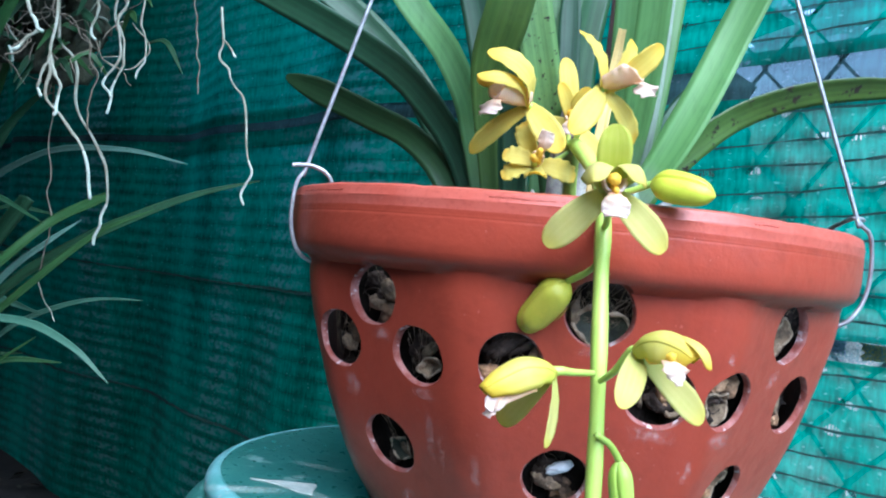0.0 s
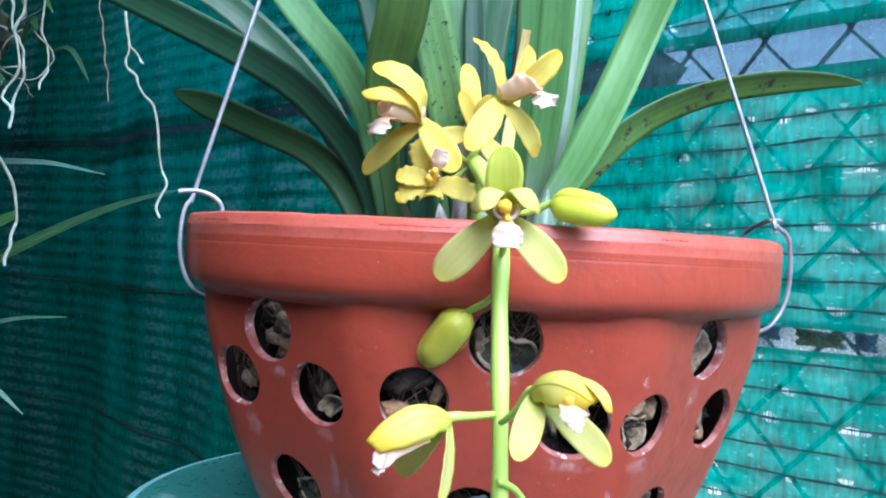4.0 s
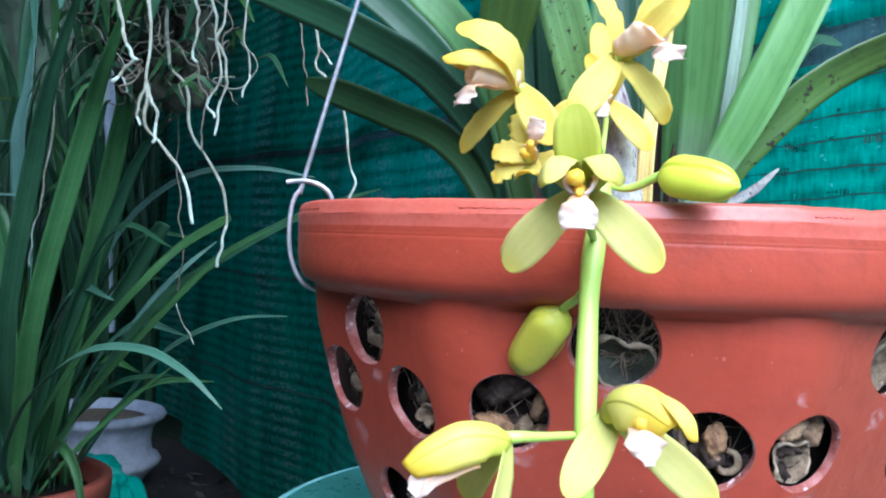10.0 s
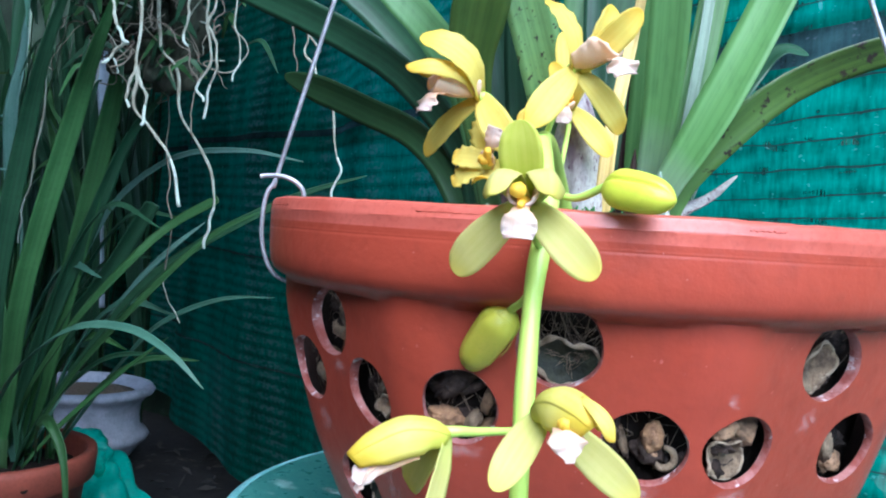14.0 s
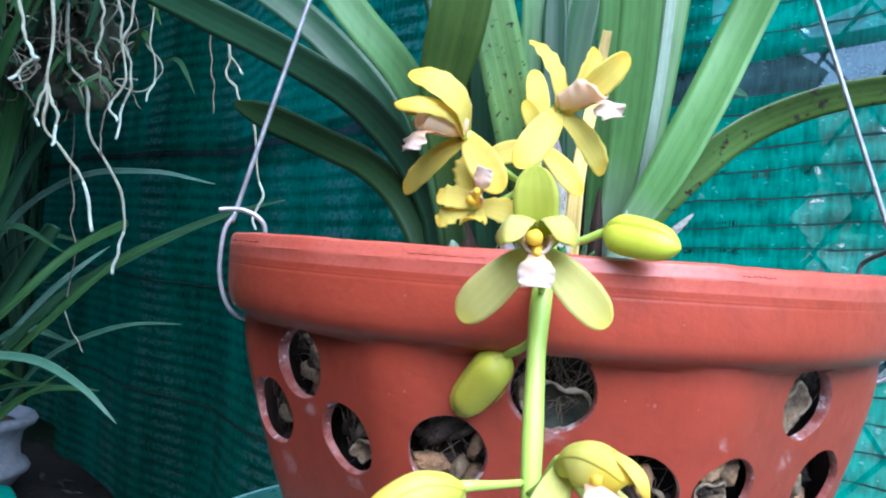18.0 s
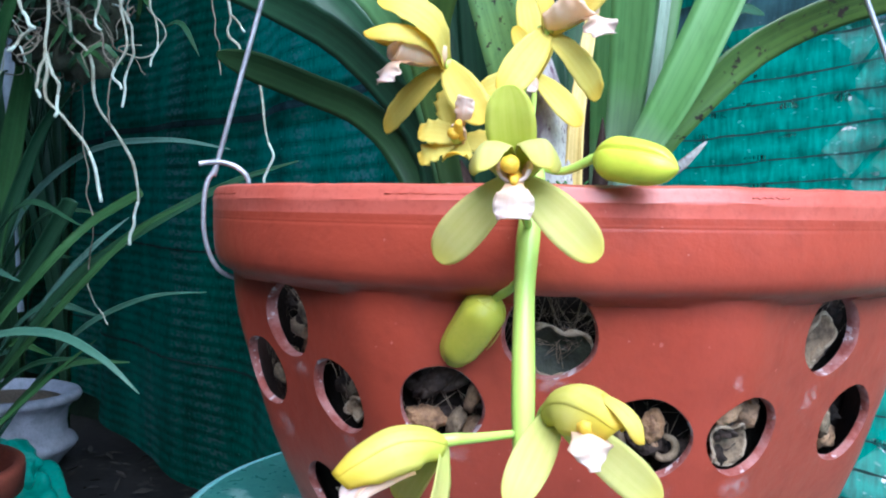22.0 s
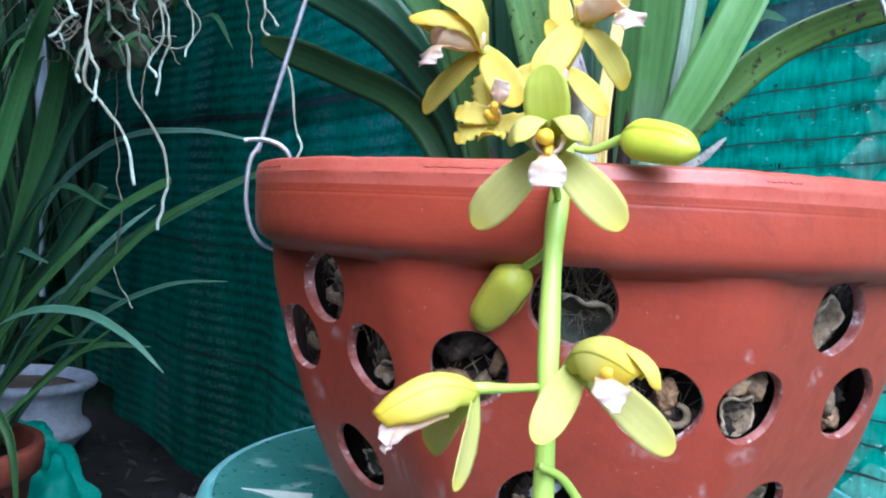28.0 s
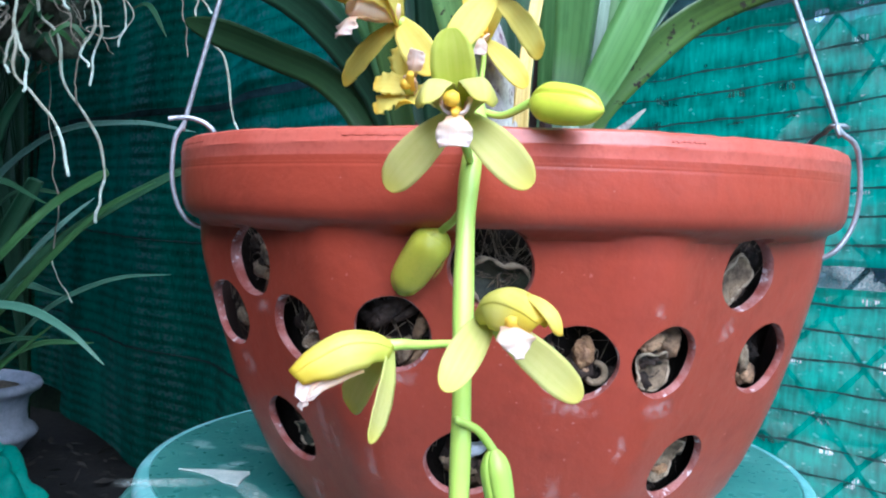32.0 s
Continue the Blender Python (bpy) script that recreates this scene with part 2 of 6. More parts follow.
LIP = mat("lip_white", (0.80, 0.70, 0.65), (0.84, 0.60, 0.50), veins=0.05, scale=260, rough=0.5, translucent=0.42, grain=0.1, base=((0.90, 0.58, 0.26), 0.80))
LIP_PEACH = mat("lip_peach", (0.99, 0.78, 0.58), (0.98, 0.67, 0.44), scale=120, rough=0.5, translucent=0.30, grain=0.1)
COLUMN = mat("column_orange", (0.97, 0.70, 0.08), (0.95, 0.58, 0.04), scale=160, rough=0.5, sub=0.1, translucent=0.35, grain=0.2)
STEM = mat("stem_green", (0.54, 0.68, 0.13), (0.44, 0.60, 0.10), scale=40, rough=0.38, sub=0.05, stretch=(1, 1, 0.15), grain=0.4)
BUD = mat("bud_green", (0.72, 0.72, 0.07), (0.60, 0.65, 0.05), scale=50, rough=0.34, sub=0.05, translucent=0.2, grain=0.3)
BUD_OLIVE = mat("bud_olive", (0.66, 0.56, 0.07), (0.54, 0.50, 0.05), scale=90, rough=0.34, sub=0.05, translucent=0.2, grain=0.3, base=((0.62, 0.60, 0.06), 0.5))
BUD_SEAM = mat("bud_seam_brown", (0.30, 0.17, 0.03), (0.42, 0.27, 0.05), scale=200, rough=0.6)
ROOT_TIP = mat("root_tip", (0.54, 0.60, 0.52), (0.42, 0.47, 0.40), scale=90, rough=0.7, bump=0.2, bump_scale=500)
ROOT = mat("root_white", (0.42, 0.44, 0.36), (0.24, 0.22, 0.16), scale=70, rough=0.8, bump=0.3, bump_scale=500)
ROOT_OLD = mat("root_brown", (0.26, 0.22, 0.17), (0.14, 0.11, 0.08), scale=120, rough=0.85, bump=0.3, bump_scale=500)
MOUNT = mat("fern_mount", (0.060, 0.066, 0.040), (0.022, 0.022, 0.014), scale=60, rough=0.95, bump=1.0, bump_scale=160)
PALE_SCRAP = mat("pale_plastic", (0.80, 0.81, 0.86), (0.60, 0.62, 0.68), scale=18, rough=0.8, bump=0.3, bump_scale=90)
CEMENT = mat("weathered_whitewash", (0.56, 0.58, 0.66), (0.36, 0.39, 0.46), scale=22, rough=0.85, bump=0.4, bump_scale=90)
BAG = mat("teal_tarpaulin", (0.09, 0.70, 0.55), (0.05, 0.54, 0.42), scale=16, rough=0.30, translucent=0.3, bump=0.6, bump_scale=24)
SOIL = mat("dark_ground", (0.030, 0.026, 0.023), (0.016, 0.014, 0.013), scale=6, rough=0.95, bump=1.0, bump_scale=40)
LITTER = mat("leaf_litter", (0.09, 0.075, 0.06), (0.04, 0.035, 0.03), scale=30, rough=0.9, per_object=0.6)
POLE = mat("pale_pipe", (0.45, 0.48, 0.56), (0.33, 0.36, 0.42), scale=20, rough=0.5)
CHAIN = mat("chain_link_wire", (0.05, 0.07, 0.065), (0.03, 0.045, 0.04), scale=80, rough=0.6, metal=0.3)
RIB = mat("net_rib", (0.022, 0.080, 0.068), (0.012, 0.050, 0.042), scale=60, rough=0.8)
HEDGE = mat("hedge_far", (0.025, 0.050, 0.028), (0.010, 0.022, 0.011), scale=9, rough=0.9, bump=1.0, bump_scale=30)
PAVE = mat("pale_yard", (0.76, 0.78, 0.76), (0.62, 0.65, 0.63), scale=5, rough=0.9)
SCRAP_YELLOW = mat("yellow_plastic", (0.66, 0.60, 0.16), (0.50, 0.46, 0.12), scale=40, rough=0.5)
SCRAP_LILAC = mat("lilac_plastic", (0.46, 0.48, 0.78), (0.34, 0.37, 0.62), scale=40, rough=0.5)
CONCRETE = mat("concrete_block", (0.27, 0.27, 0.26), (0.20, 0.20, 0.195), scale=20, rough=0.9, bump=0.4, bump_scale=80)


def dust_film(name, color, strength):
    """A thin film of dust that thins out towards its edges, for smears on the glaze."""
    m = bpy.data.materials.new(name)
    m.use_nodes = True
    n, lk = m.node_tree.nodes, m.node_tree.links.new
    b, out = n["Principled BSDF"], n["Material Output"]
    b.inputs["Base Color"].default_value = (*color, 1)
    b.inputs["Roughness"].default_value = 0.9
    co, sep = n.new("ShaderNodeTexCoord"), n.new("ShaderNodeSeparateXYZ")
    lk(co.outputs["UV"], sep.inputs["Vector"])
    nz = n.new("ShaderNodeTexNoise")
    nz.inputs["Scale"].default_value, nz.inputs["Detail"].default_value = 420, 5
    lk(co.outputs["Object"], nz.inputs["Vector"])

    def calc(op, p, q=0.0, clamp=False):
        w = n.new("ShaderNodeMath")
        w.operation, w.use_clamp = op, clamp
        for k, v in enumerate((p, q)):
            if isinstance(v, (int, float)):
                w.inputs[k].default_value = v
            else:
                lk(v, w.inputs[k])
        return w.outputs[0]

    across = calc("SINE", calc("MULTIPLY", sep.outputs["X"], math.pi))
    along = calc("SINE", calc("MULTIPLY", sep.outputs["Y"], math.pi))
    grain = calc("MULTIPLY", calc("SUBTRACT", nz.outputs["Fac"], 0.36), 4.0, True)
    fac = calc("MULTIPLY", calc("MULTIPLY", calc("MULTIPLY", across, along), grain), strength, True)
    ms, tp = n.new("ShaderNodeMixShader"), n.new("ShaderNodeBsdfTransparent")
    lk(fac, ms.inputs["Fac"])
    lk(tp.outputs["BSDF"], ms.inputs[1])
    lk(b.outputs["BSDF"], ms.inputs[2])
    lk(ms.outputs["Shader"], out.inputs["Surface"])
    return m


DUST = dust_film("dust_film", (0.60, 0.42, 0.40), 0.40)
SCUFF = dust_film("scuff_film", (0.62, 0.70, 0.67), 0.6)
ROW, ROW_AT = 0.0256, 0.0206


def net_material(name, color, see, gaps):
    """Woven shade cloth: upright yarns between stitched rows, uneven density, small gaps beside the rows; light passes through."""
    m = bpy.data.materials.new(name)
    m.use_nodes = True
    n, lk = m.node_tree.nodes, m.node_tree.links.new
    b, out = n["Principled BSDF"], n["Material Output"]
    co = n.new("ShaderNodeTexCoord")

    def noise_uv(sx, sy, detail):
        q = n.new("ShaderNodeMapping")
        q.inputs["Scale"].default_value = (sx, sy, 1)
        lk(co.outputs["UV"], q.inputs["Vector"])
        w = n.new("ShaderNodeTexNoise")
        w.inputs["Scale"].default_value, w.inputs["Detail"].default_value = 1.0, detail
        lk(q.outputs["Vector"], w.inputs["Vector"])
        return w.outputs["Fac"]

    def calc(op, p, q=0.0, clamp=False):
        w = n.new("ShaderNodeMath")
        w.operation, w.use_clamp = op, clamp
        for k, v in enumerate((p, q)):
            if isinstance(v, (int, float)):
                w.inputs[k].default_value = v
            else:
                lk(v, w.inputs[k])
        return w.outputs[0]

    def step(src, lo, hi):
        w = n.new("ShaderNodeMapRange")
        w.interpolation_type = "SMOOTHSTEP"
        w.inputs["From Min"].default_value, w.inputs["From Max"].default_value = lo, hi
        lk(src, w.inputs["Value"])
        return w.outputs["Result"]

    sep = n.new("ShaderNodeSeparateXYZ")
    lk(co.outputs["UV"], sep.inputs["Vector"])
    beat = calc("COSINE", calc("MULTIPLY", calc("SUBTRACT", sep.outputs["Y"], ROW_AT), 2 * math.pi / ROW))
    # drape noise paints light and shade of the hanging folds into the tone
    yarn, patch, drape, fleck = noise_uv(190, 40, 3.0), noise_uv(30, 75, 3.0), noise_uv(9, 1.6, 2.0), noise_uv(95, 170, 2.0)
    tone = calc("ADD", calc("MULTIPLY", yarn, 1.25), calc("MULTIPLY", patch, 0.85))
    tone = calc("ADD", tone, calc("MULTIPLY", drape, 1.6))
    tone = calc("SUBTRACT", tone, calc("MULTIPLY", beat, 0.14))
    tone = calc("ADD", tone, -1.42, True)
    cr = n.new("ShaderNodeMix")
    cr.data_type = "RGBA"
    cr.inputs["A"].default_value = (*[c * 0.42 for c in color], 1)
    cr.inputs["B"].default_value = (*[min(1, c * 1.75) for c in color], 1)
    lk(tone, cr.inputs["Factor"])
    # pale flecks paint glints and light through pinholes into the colour
    pale = n.new("ShaderNodeMix")
    pale.data_type = "RGBA"
    pale.inputs["B"].default_value = (min(1, color[0] + 0.22), min(1, color[1] * 1.7 + 0.1), min(1, color[2] * 1.9 + 0.12), 1)
    lk(calc("MULTIPLY", step(fleck, 0.63, 0.74), 0.7), pale.inputs["Factor"])
    lk(cr.outputs["Result"], pale.inputs["A"])
    # upright bands of sheen on the folds, painted as a paler colour
    fold_sheen = n.new("ShaderNodeMix")
    fold_sheen.data_type = "RGBA"
    fold_sheen.inputs["B"].default_value = (0.27, 0.52, 0.54, 1)
    rows = calc("MULTIPLY", step(beat, 0.75, -0.5), step(noise_uv(70, 110, 3.0), 0.36, 0.64))
    hangs = calc("ADD", calc("MULTIPLY", step(noise_uv(7.0, 1.1, 1.0), 0.46, 0.64), 0.80), 0.06)
    lk(calc("MULTIPLY", calc("MULTIPLY", rows, hangs), calc("MULTIPLY", step(sep.outputs["X"], 0.25, 0.6), min(1, gaps))), fold_sheen.inputs["Factor"])
    lk(pale.outputs["Result"], fold_sheen.inputs["A"])
    lk(fold_sheen.outputs["Result"], b.inputs["Base Color"])
    b.inputs["Roughness"].default_value = 0.38
    tr = n.new("ShaderNodeBsdfTranslucent")
    lk(fold_sheen.outputs["Result"], tr.inputs["Color"])
    ms = n.new("ShaderNodeMixShader")
    ms.inputs["Fac"].default_value = 0.74
    lk(b.outputs["BSDF"], ms.inputs[1])
    lk(tr.outputs["BSDF"], ms.inputs[2])
    tp = n.new("ShaderNodeBsdfTransparent")
    gap = calc("MULTIPLY", step(noise_uv(40, 66, 0.0), 0.66, 0.70), calc("ADD", calc("MULTIPLY", step(beat, -0.1, 0.5), 0.75), 0.10))
    gap = calc("MULTIPLY", gap, calc("MULTIPLY", calc("MULTIPLY", step(noise_uv(800, 14, 1.0), 0.35, 0.6), step(sep.outputs["X"], 0.5, 0.25)), gaps))
    clear = calc("ADD", calc("MULTIPLY", noise_uv(420, 420, 2.0), see), gap, True)
    mx = n.new("ShaderNodeMixShader")
    lk(clear, mx.inputs["Fac"])
    lk(ms.outputs["Shader"], mx.inputs[1])
    lk(tp.outputs["BSDF"], mx.inputs[2])
    lk(mx.outputs["Shader"], out.inputs["Surface"])
    return m


NET = net_material("shade_cloth", (0.026, 0.330, 0.228), 0.12, 0.8)
NET_SLIT = net_material("shade_cloth_slit", (0.060, 0.115, 0.115), 0.50, 0.0)
NET_GREY = net_material("shade_cloth_grey", (0.055, 0.105, 0.105), 0.26, 0.0)

# ---------------------------------------------------------------- mesh helpers


def part(name, bm, material, parent=None, label="", smooth=True):
    """Links a bmesh as one mesh object, under parent if one is given."""
    me = bpy.data.meshes.new(name)
    bm.to_mesh(me)
    bm.free()
    for m in material if isinstance(material, (list, tuple)) else (material,):
        me.materials.append(m)
    if smooth:
        me.polygons.foreach_set("use_smooth", [True] * len(me.polygons))
    ob = new(name, me)
    ob.parent = parent
    if label:
        tagged(ob, label)
    return ob


def thing(name, at, label, category, group="", kind=""):
    """An Empty at a thing's base, to parent its parts; the parts are built in world places."""
    ob = new(name)
    ob.location = at
    ob.empty_display_size = 0.05
    return tagged(ob, label, category, group, kind)


def under(parent, *obs):
    """Puts parts built in world places under a thing that is not at the origin."""
    for o in obs:
        o.parent = parent
        o.matrix_parent_inverse = Matrix.Translation(parent.location).inverted()


def spline(pts, n, power=1.0):
    """n + 1 points of a Catmull-Rom curve through pts; a power over 1 crowds them towards the end."""
    p = [Vector(v) for v in pts]
    p = [2 * p[0] - p[1], *p, 2 * p[-1] - p[-2]]
    out, segs = [], len(p) - 3
    for i in range(n + 1):
        u = (1 - (1 - i / n) ** power) * segs
        k = min(int(u), segs - 1)
        f = u - k
        a, b, c, d = p[k:k + 4]
        out.append(0.5 * (2 * b + (c - a) * f + (2 * a - 5 * b + 4 * c - d) * f * f + (3 * b - a - 3 * c + d) * f ** 3))
    return out


def tube(pts, radius, n=16, sides=8, bm=None):
    """A tube along a smooth curve; radius is a number or a function of 0..1."""
    bm = bm or bmesh.new()
    line = spline(pts, n)
    up, rings = Vector((0.31, 0.22, 0.92)), []
    for i, c in enumerate(line):
        tan = (line[min(i + 1, n)] - line[max(i - 1, 0)]).normalized()
        x = tan.cross(up)
        x = x.normalized() if x.length > 0.05 else tan.orthogonal().normalized()
        up = x.cross(tan)
        r = radius(i / n) if callable(radius) else radius
        rings.append([bm.verts.new(c + r * (math.cos(a) * x + math.sin(a) * up)) for a in [2 * math.pi * k / sides for k in range(sides)]])
    for a, b in zip(rings, rings[1:]):
        for k in range(sides):
            bm.faces.new((a[k], a[(k + 1) % sides], b[(k + 1) % sides], b[k]))
    bm.faces.new(rings[0][::-1])
    bm.faces.new(rings[-1])
    return bm


def lathe(profile, centre, segs=64, close=False, bm=None, wobble=0.0):
    """Turns (radius, z) pairs round an upright axis."""
    bm = bm or bmesh.new()
    rings = []
    for r, z in profile:
        rings.append([bm.verts.new((centre[0] + r * math.cos(a) * (1 + wobble * math.sin(3 * a + 9 * z)), centre[1] + r * math.sin(a) * (1 + wobble * math.cos(2 * a + 7 * z)), z))
                      for a in [2 * math.pi * k / segs for k in range(segs)]])
    pairs = list(zip(rings, rings[1:])) + ([(rings[-1], rings[0])] if close else [])
    for a, b in pairs:
        for k in range(segs):
            bm.faces.new((a[k], a[(k + 1) % segs], b[(k + 1) % segs], b[k]))
    if not close:
        bm.faces.new(rings[0][::-1])
        bm.faces.new(rings[-1])
    bmesh.ops.recalc_face_normals(bm, faces=bm.faces)
    return bm


def blade(pts, width, face, n=20, fold=0.25, thick=0.0009, shape=None, twist=0.0, ripple=0.0, cross=6):
    """A leaf or petal: a ribbon of the given greatest width along a smooth curve, with a folded or cupped section and a thickness.
    face: the way its upper side looks."""
    bm = bmesh.new()
    line = spline(pts, n, 1.6)
    face = Vector(face).normalized()
    shape = shape or (lambda s: min(1, 0.55 + 1.2 * s) * min(1, (1 - s) * 3.2 + 0.02) ** 0.6)
    top, low, where = [], [], {}
    for i, c in enumerate(line):
        s = 1 - (1 - i / n) ** 1.6
        tan = (line[min(i + 1, n)] - line[max(i - 1, 0)]).normalized()
        side = tan.cross(face)
        side = side.normalized() if side.length > 0.05 else tan.orthogonal().normalized()
        nor = side.cross(tan)
        if twist:
            q = Matrix.Rotation(twist * s, 3, tan)
            side, nor = q @ side, q @ nor
        w = 0.5 * width * shape(s)
        a, b = [], []
        for k in range(cross + 1):
            u = 2 * k / cross - 1
            h = fold * w * (abs(u) ** 1.5 - 0.3)
            h += ripple * w * abs(u) ** 3 * math.sin(s * 31 + 2.2 * u + 9 * width * 100)
            p = c + side * (u * w) + nor * h
            t = thick * (1 - 0.7 * abs(u))
            a.append(bm.verts.new(p + nor * t * 0.5))
            b.append(bm.verts.new(p - nor * t * 0.5))
            where[a[-1]] = where[b[-1]] = (0.5 + 0.5 * u, s)
        top.append(a)
        low.append(b)
    for i in range(n):
        for k in range(cross):
            bm.faces.new((top[i][k], top[i + 1][k], top[i + 1][k + 1], top[i][k + 1]))
            bm.faces.new((low[i][k], low[i][k + 1], low[i + 1][k + 1], low[i + 1][k]))
        bm.faces.new((top[i][0], low[i][0], low[i + 1][0], top[i + 1][0]))
        bm.faces.new((top[i][cross], top[i + 1][cross], low[i + 1][cross], low[i][cross]))
    for row, lrow, rev in ((top[0], low[0], True), (top[-1], low[-1], False)):
        for k in range(cross):
            f = (row[k], row[k + 1], lrow[k + 1], lrow[k])
            bm.faces.new(f if rev else f[::-1])
    uv = bm.loops.layers.uv.new("UVMap")
    for f in bm.faces:
        for lp in f.loops:
            lp[uv].uv = where[lp.vert]
    bmesh.ops.recalc_face_normals(bm, faces=bm.faces)
    return bm


def petal_shape(s):
    taper = 0.42 + 0.58 * math.sin(min(1, s / 0.62) * math.pi / 2)
    return taper * (math.sqrt(max(0.0, 1 - ((s - 0.45) / 0.55) ** 2.6)) if s > 0.45 else 1) + 0.015


def petal(base, tip, width, face, bow=0.15, fold=0.25, ripple=0.0, shape=petal_shape):
    """A petal from its base to its tip, bowed towards the side that it shows (bow in parts of its length)."""
    base, tip, face = Vector(base), Vector(tip), Vector(face).normalized()
    d = tip - base
    nor = (face - d.normalized() * face.dot(d.normalized())).normalized()
    pts = [base, base + d * 0.35 + nor * bow * d.length, base + d * 0.72 + nor * bow * 0.85 * d.length, tip]
    return blade(pts, width, nor, n=18, fold=fold, thick=0.0006, shape=shape, ripple=ripple, cross=8)


def trough(pts, up, half, wall, arc=95, n=16, m=14, thick=0.0006, frill=0.0):
    """A cupped shell along a curve, open towards up: half and wall are its half width and depth, functions of 0..1."""
    bm = bmesh.new()
    line, up = spline(pts, n), Vector(up).normalized()
    skins = [[], []]
    for i, c in enumerate(line):
        s = i / n
        tan = (line[min(i + 1, n)] - line[max(i - 1, 0)]).normalized()
        side = tan.cross(up).normalized()
        nor = side.cross(tan)
        for k in (0, 1):
            row = []
            for j in range(m + 1):
                u = 2 * j / m - 1
                q = radians(arc) * u
                h, w = half(s) - k * thick, wall(s) - k * thick
                wave = frill * abs(u) ** 4 * math.sin(s * 19 + 3 * u) * half(s)
                row.append(bm.verts.new(c + side * ((h + wave) * math.sin(q)) + nor * (w * (1 - math.cos(q)) + k * thick)))
            skins[k].append(row)
    o, r = skins
    for i in range(n):
        for j in range(m):
            bm.faces.new((o[i][j], o[i + 1][j], o[i + 1][j + 1], o[i][j + 1]))
            bm.faces.new((r[i][j], r[i][j + 1], r[i + 1][j + 1], r[i + 1][j]))
        for j in (0, m):
            bm.faces.new((o[i][j], r[i][j], r[i + 1][j], o[i + 1][j]))
    for i in (0, n):
        for j in range(m):
            bm.faces.new((o[i][j], o[i][j + 1], r[i][j + 1], r[i][j]))
    uv = bm.loops.layers.uv.new("UVMap")
    where = {v: (j / m, i / n) for skin in skins for i, row in enumerate(skin) for j, v in enumerate(row)}
    for f in bm.faces:
        for lp in f.loops:
            lp[uv].uv = where[lp.vert]
    bmesh.ops.recalc_face_normals(bm, faces=bm.faces)
    return bm


def lump(centre, size, seed, amount=0.3, cuts=3, stretch=(1, 1, 1), turn=0.0):
    """An uneven lump."""
    bm = bmesh.new()
    bmesh.ops.create_icosphere(bm, subdivisions=cuts, radius=1)
    q = Matrix.Rotation(turn, 3, "Z") @ Matrix.Rotation(turn * 1.7, 3, "X")
    for v in bm.verts:
        k = 1 + amount * noise.noise(v.co * 1.7 + Vector((seed * 3.1, seed, 0))) + 0.5 * amount * noise.noise(v.co * 4 + Vector((0, seed * 2.3, 5)))
        v.co = q @ Vector([a * b for a, b in zip(v.co * k * size, stretch)]) + Vector(centre)
    return bm

# ---------------------------------------------------------------- ground, net, fence
GROUND = -0.12
bm = bmesh.new()
bmesh.ops.create_grid(bm, x_segments=60, y_segments=60, size=3.0)
for v in bm.verts:
    v.co.y += 0.8
    v.co.z = GROUND + 0.02 * noise.noise(v.co * 3.0) + 0.008 * noise.noise(v.co * 13.0)
outer = [bm.verts.new((x, y, GROUND - 0.02)) for x, y in ((-400, -400), (400, -400), (400, 400), (-400, 400))]
edge = [e for e in bm.edges if e.is_boundary]
corners = [min((v for e in edge for v in e.verts), key=lambda v: (v.co.xy - Vector((x, y))).length) for x, y in ((-3, -2.2), (3, -2.2), (3, 3.8), (-3, 3.8))]
rim = sorted({v for e in edge for v in e.verts}, key=lambda v: math.atan2(v.co.y - 0.8, v.co.x))
for i in range(4):
    a, b = corners[i], corners[(i + 1) % 4]
    ia, ib = rim.index(a), rim.index(b)
    run = rim[ia:ib + 1] if ia <= ib else rim[ia:] + rim[:ib + 1]
    bm.faces.new([outer[i], outer[(i + 1) % 4], *run[::-1]])
bmesh.ops.recalc_face_normals(bm, faces=bm.faces)
tagged(part("ground", bm, SOIL), "dark damp earth floor with scattered litter", "ground", kind="structure")

NET_A, NET_B = Vector((0.42, 0.81)), Vector((-0.60, 1.87))
NET_DIR = (NET_B - NET_A).normalized()
NET_NOR = Vector((-NET_DIR.y, NET_DIR.x))
if NET_NOR.y < 0:
    NET_NOR = -NET_NOR


def ease(x, lo, hi):
    k = min(1, max(0, (x - lo) / (hi - lo)))
    return k * k * (3 - 2 * k)


def net_at(u, z, back=0.0):
    """A place on the hanging cloth: u metres along it, with its folds and sag; back: metres behind it."""
    slack = min(1, max(0, u))
    fold = 0.03 * math.sin(u * 5.1 + 0.6 * math.sin(z * 3)) * slack + 0.016 * math.sin(u * 13 + z * 1.3) * slack
    fold += 0.012 * noise.noise(Vector((u * 6, z * 5, 0.4)))
    high = ease(z, 0.60, 0.70)
    sag = -(0.022 + 0.030 * high - 0.032 * ease(z, 0.76, 0.80)) * min(u, 0.3) - (0.030 - 0.018 * high) * ease(u, 0.2, 1.0) + 0.003 * math.sin(u * 4.0 - 1.6) * slack
    p = NET_A + NET_DIR * u + NET_NOR * (fold + back)
    return Vector((p.x, p.y, z + sag))


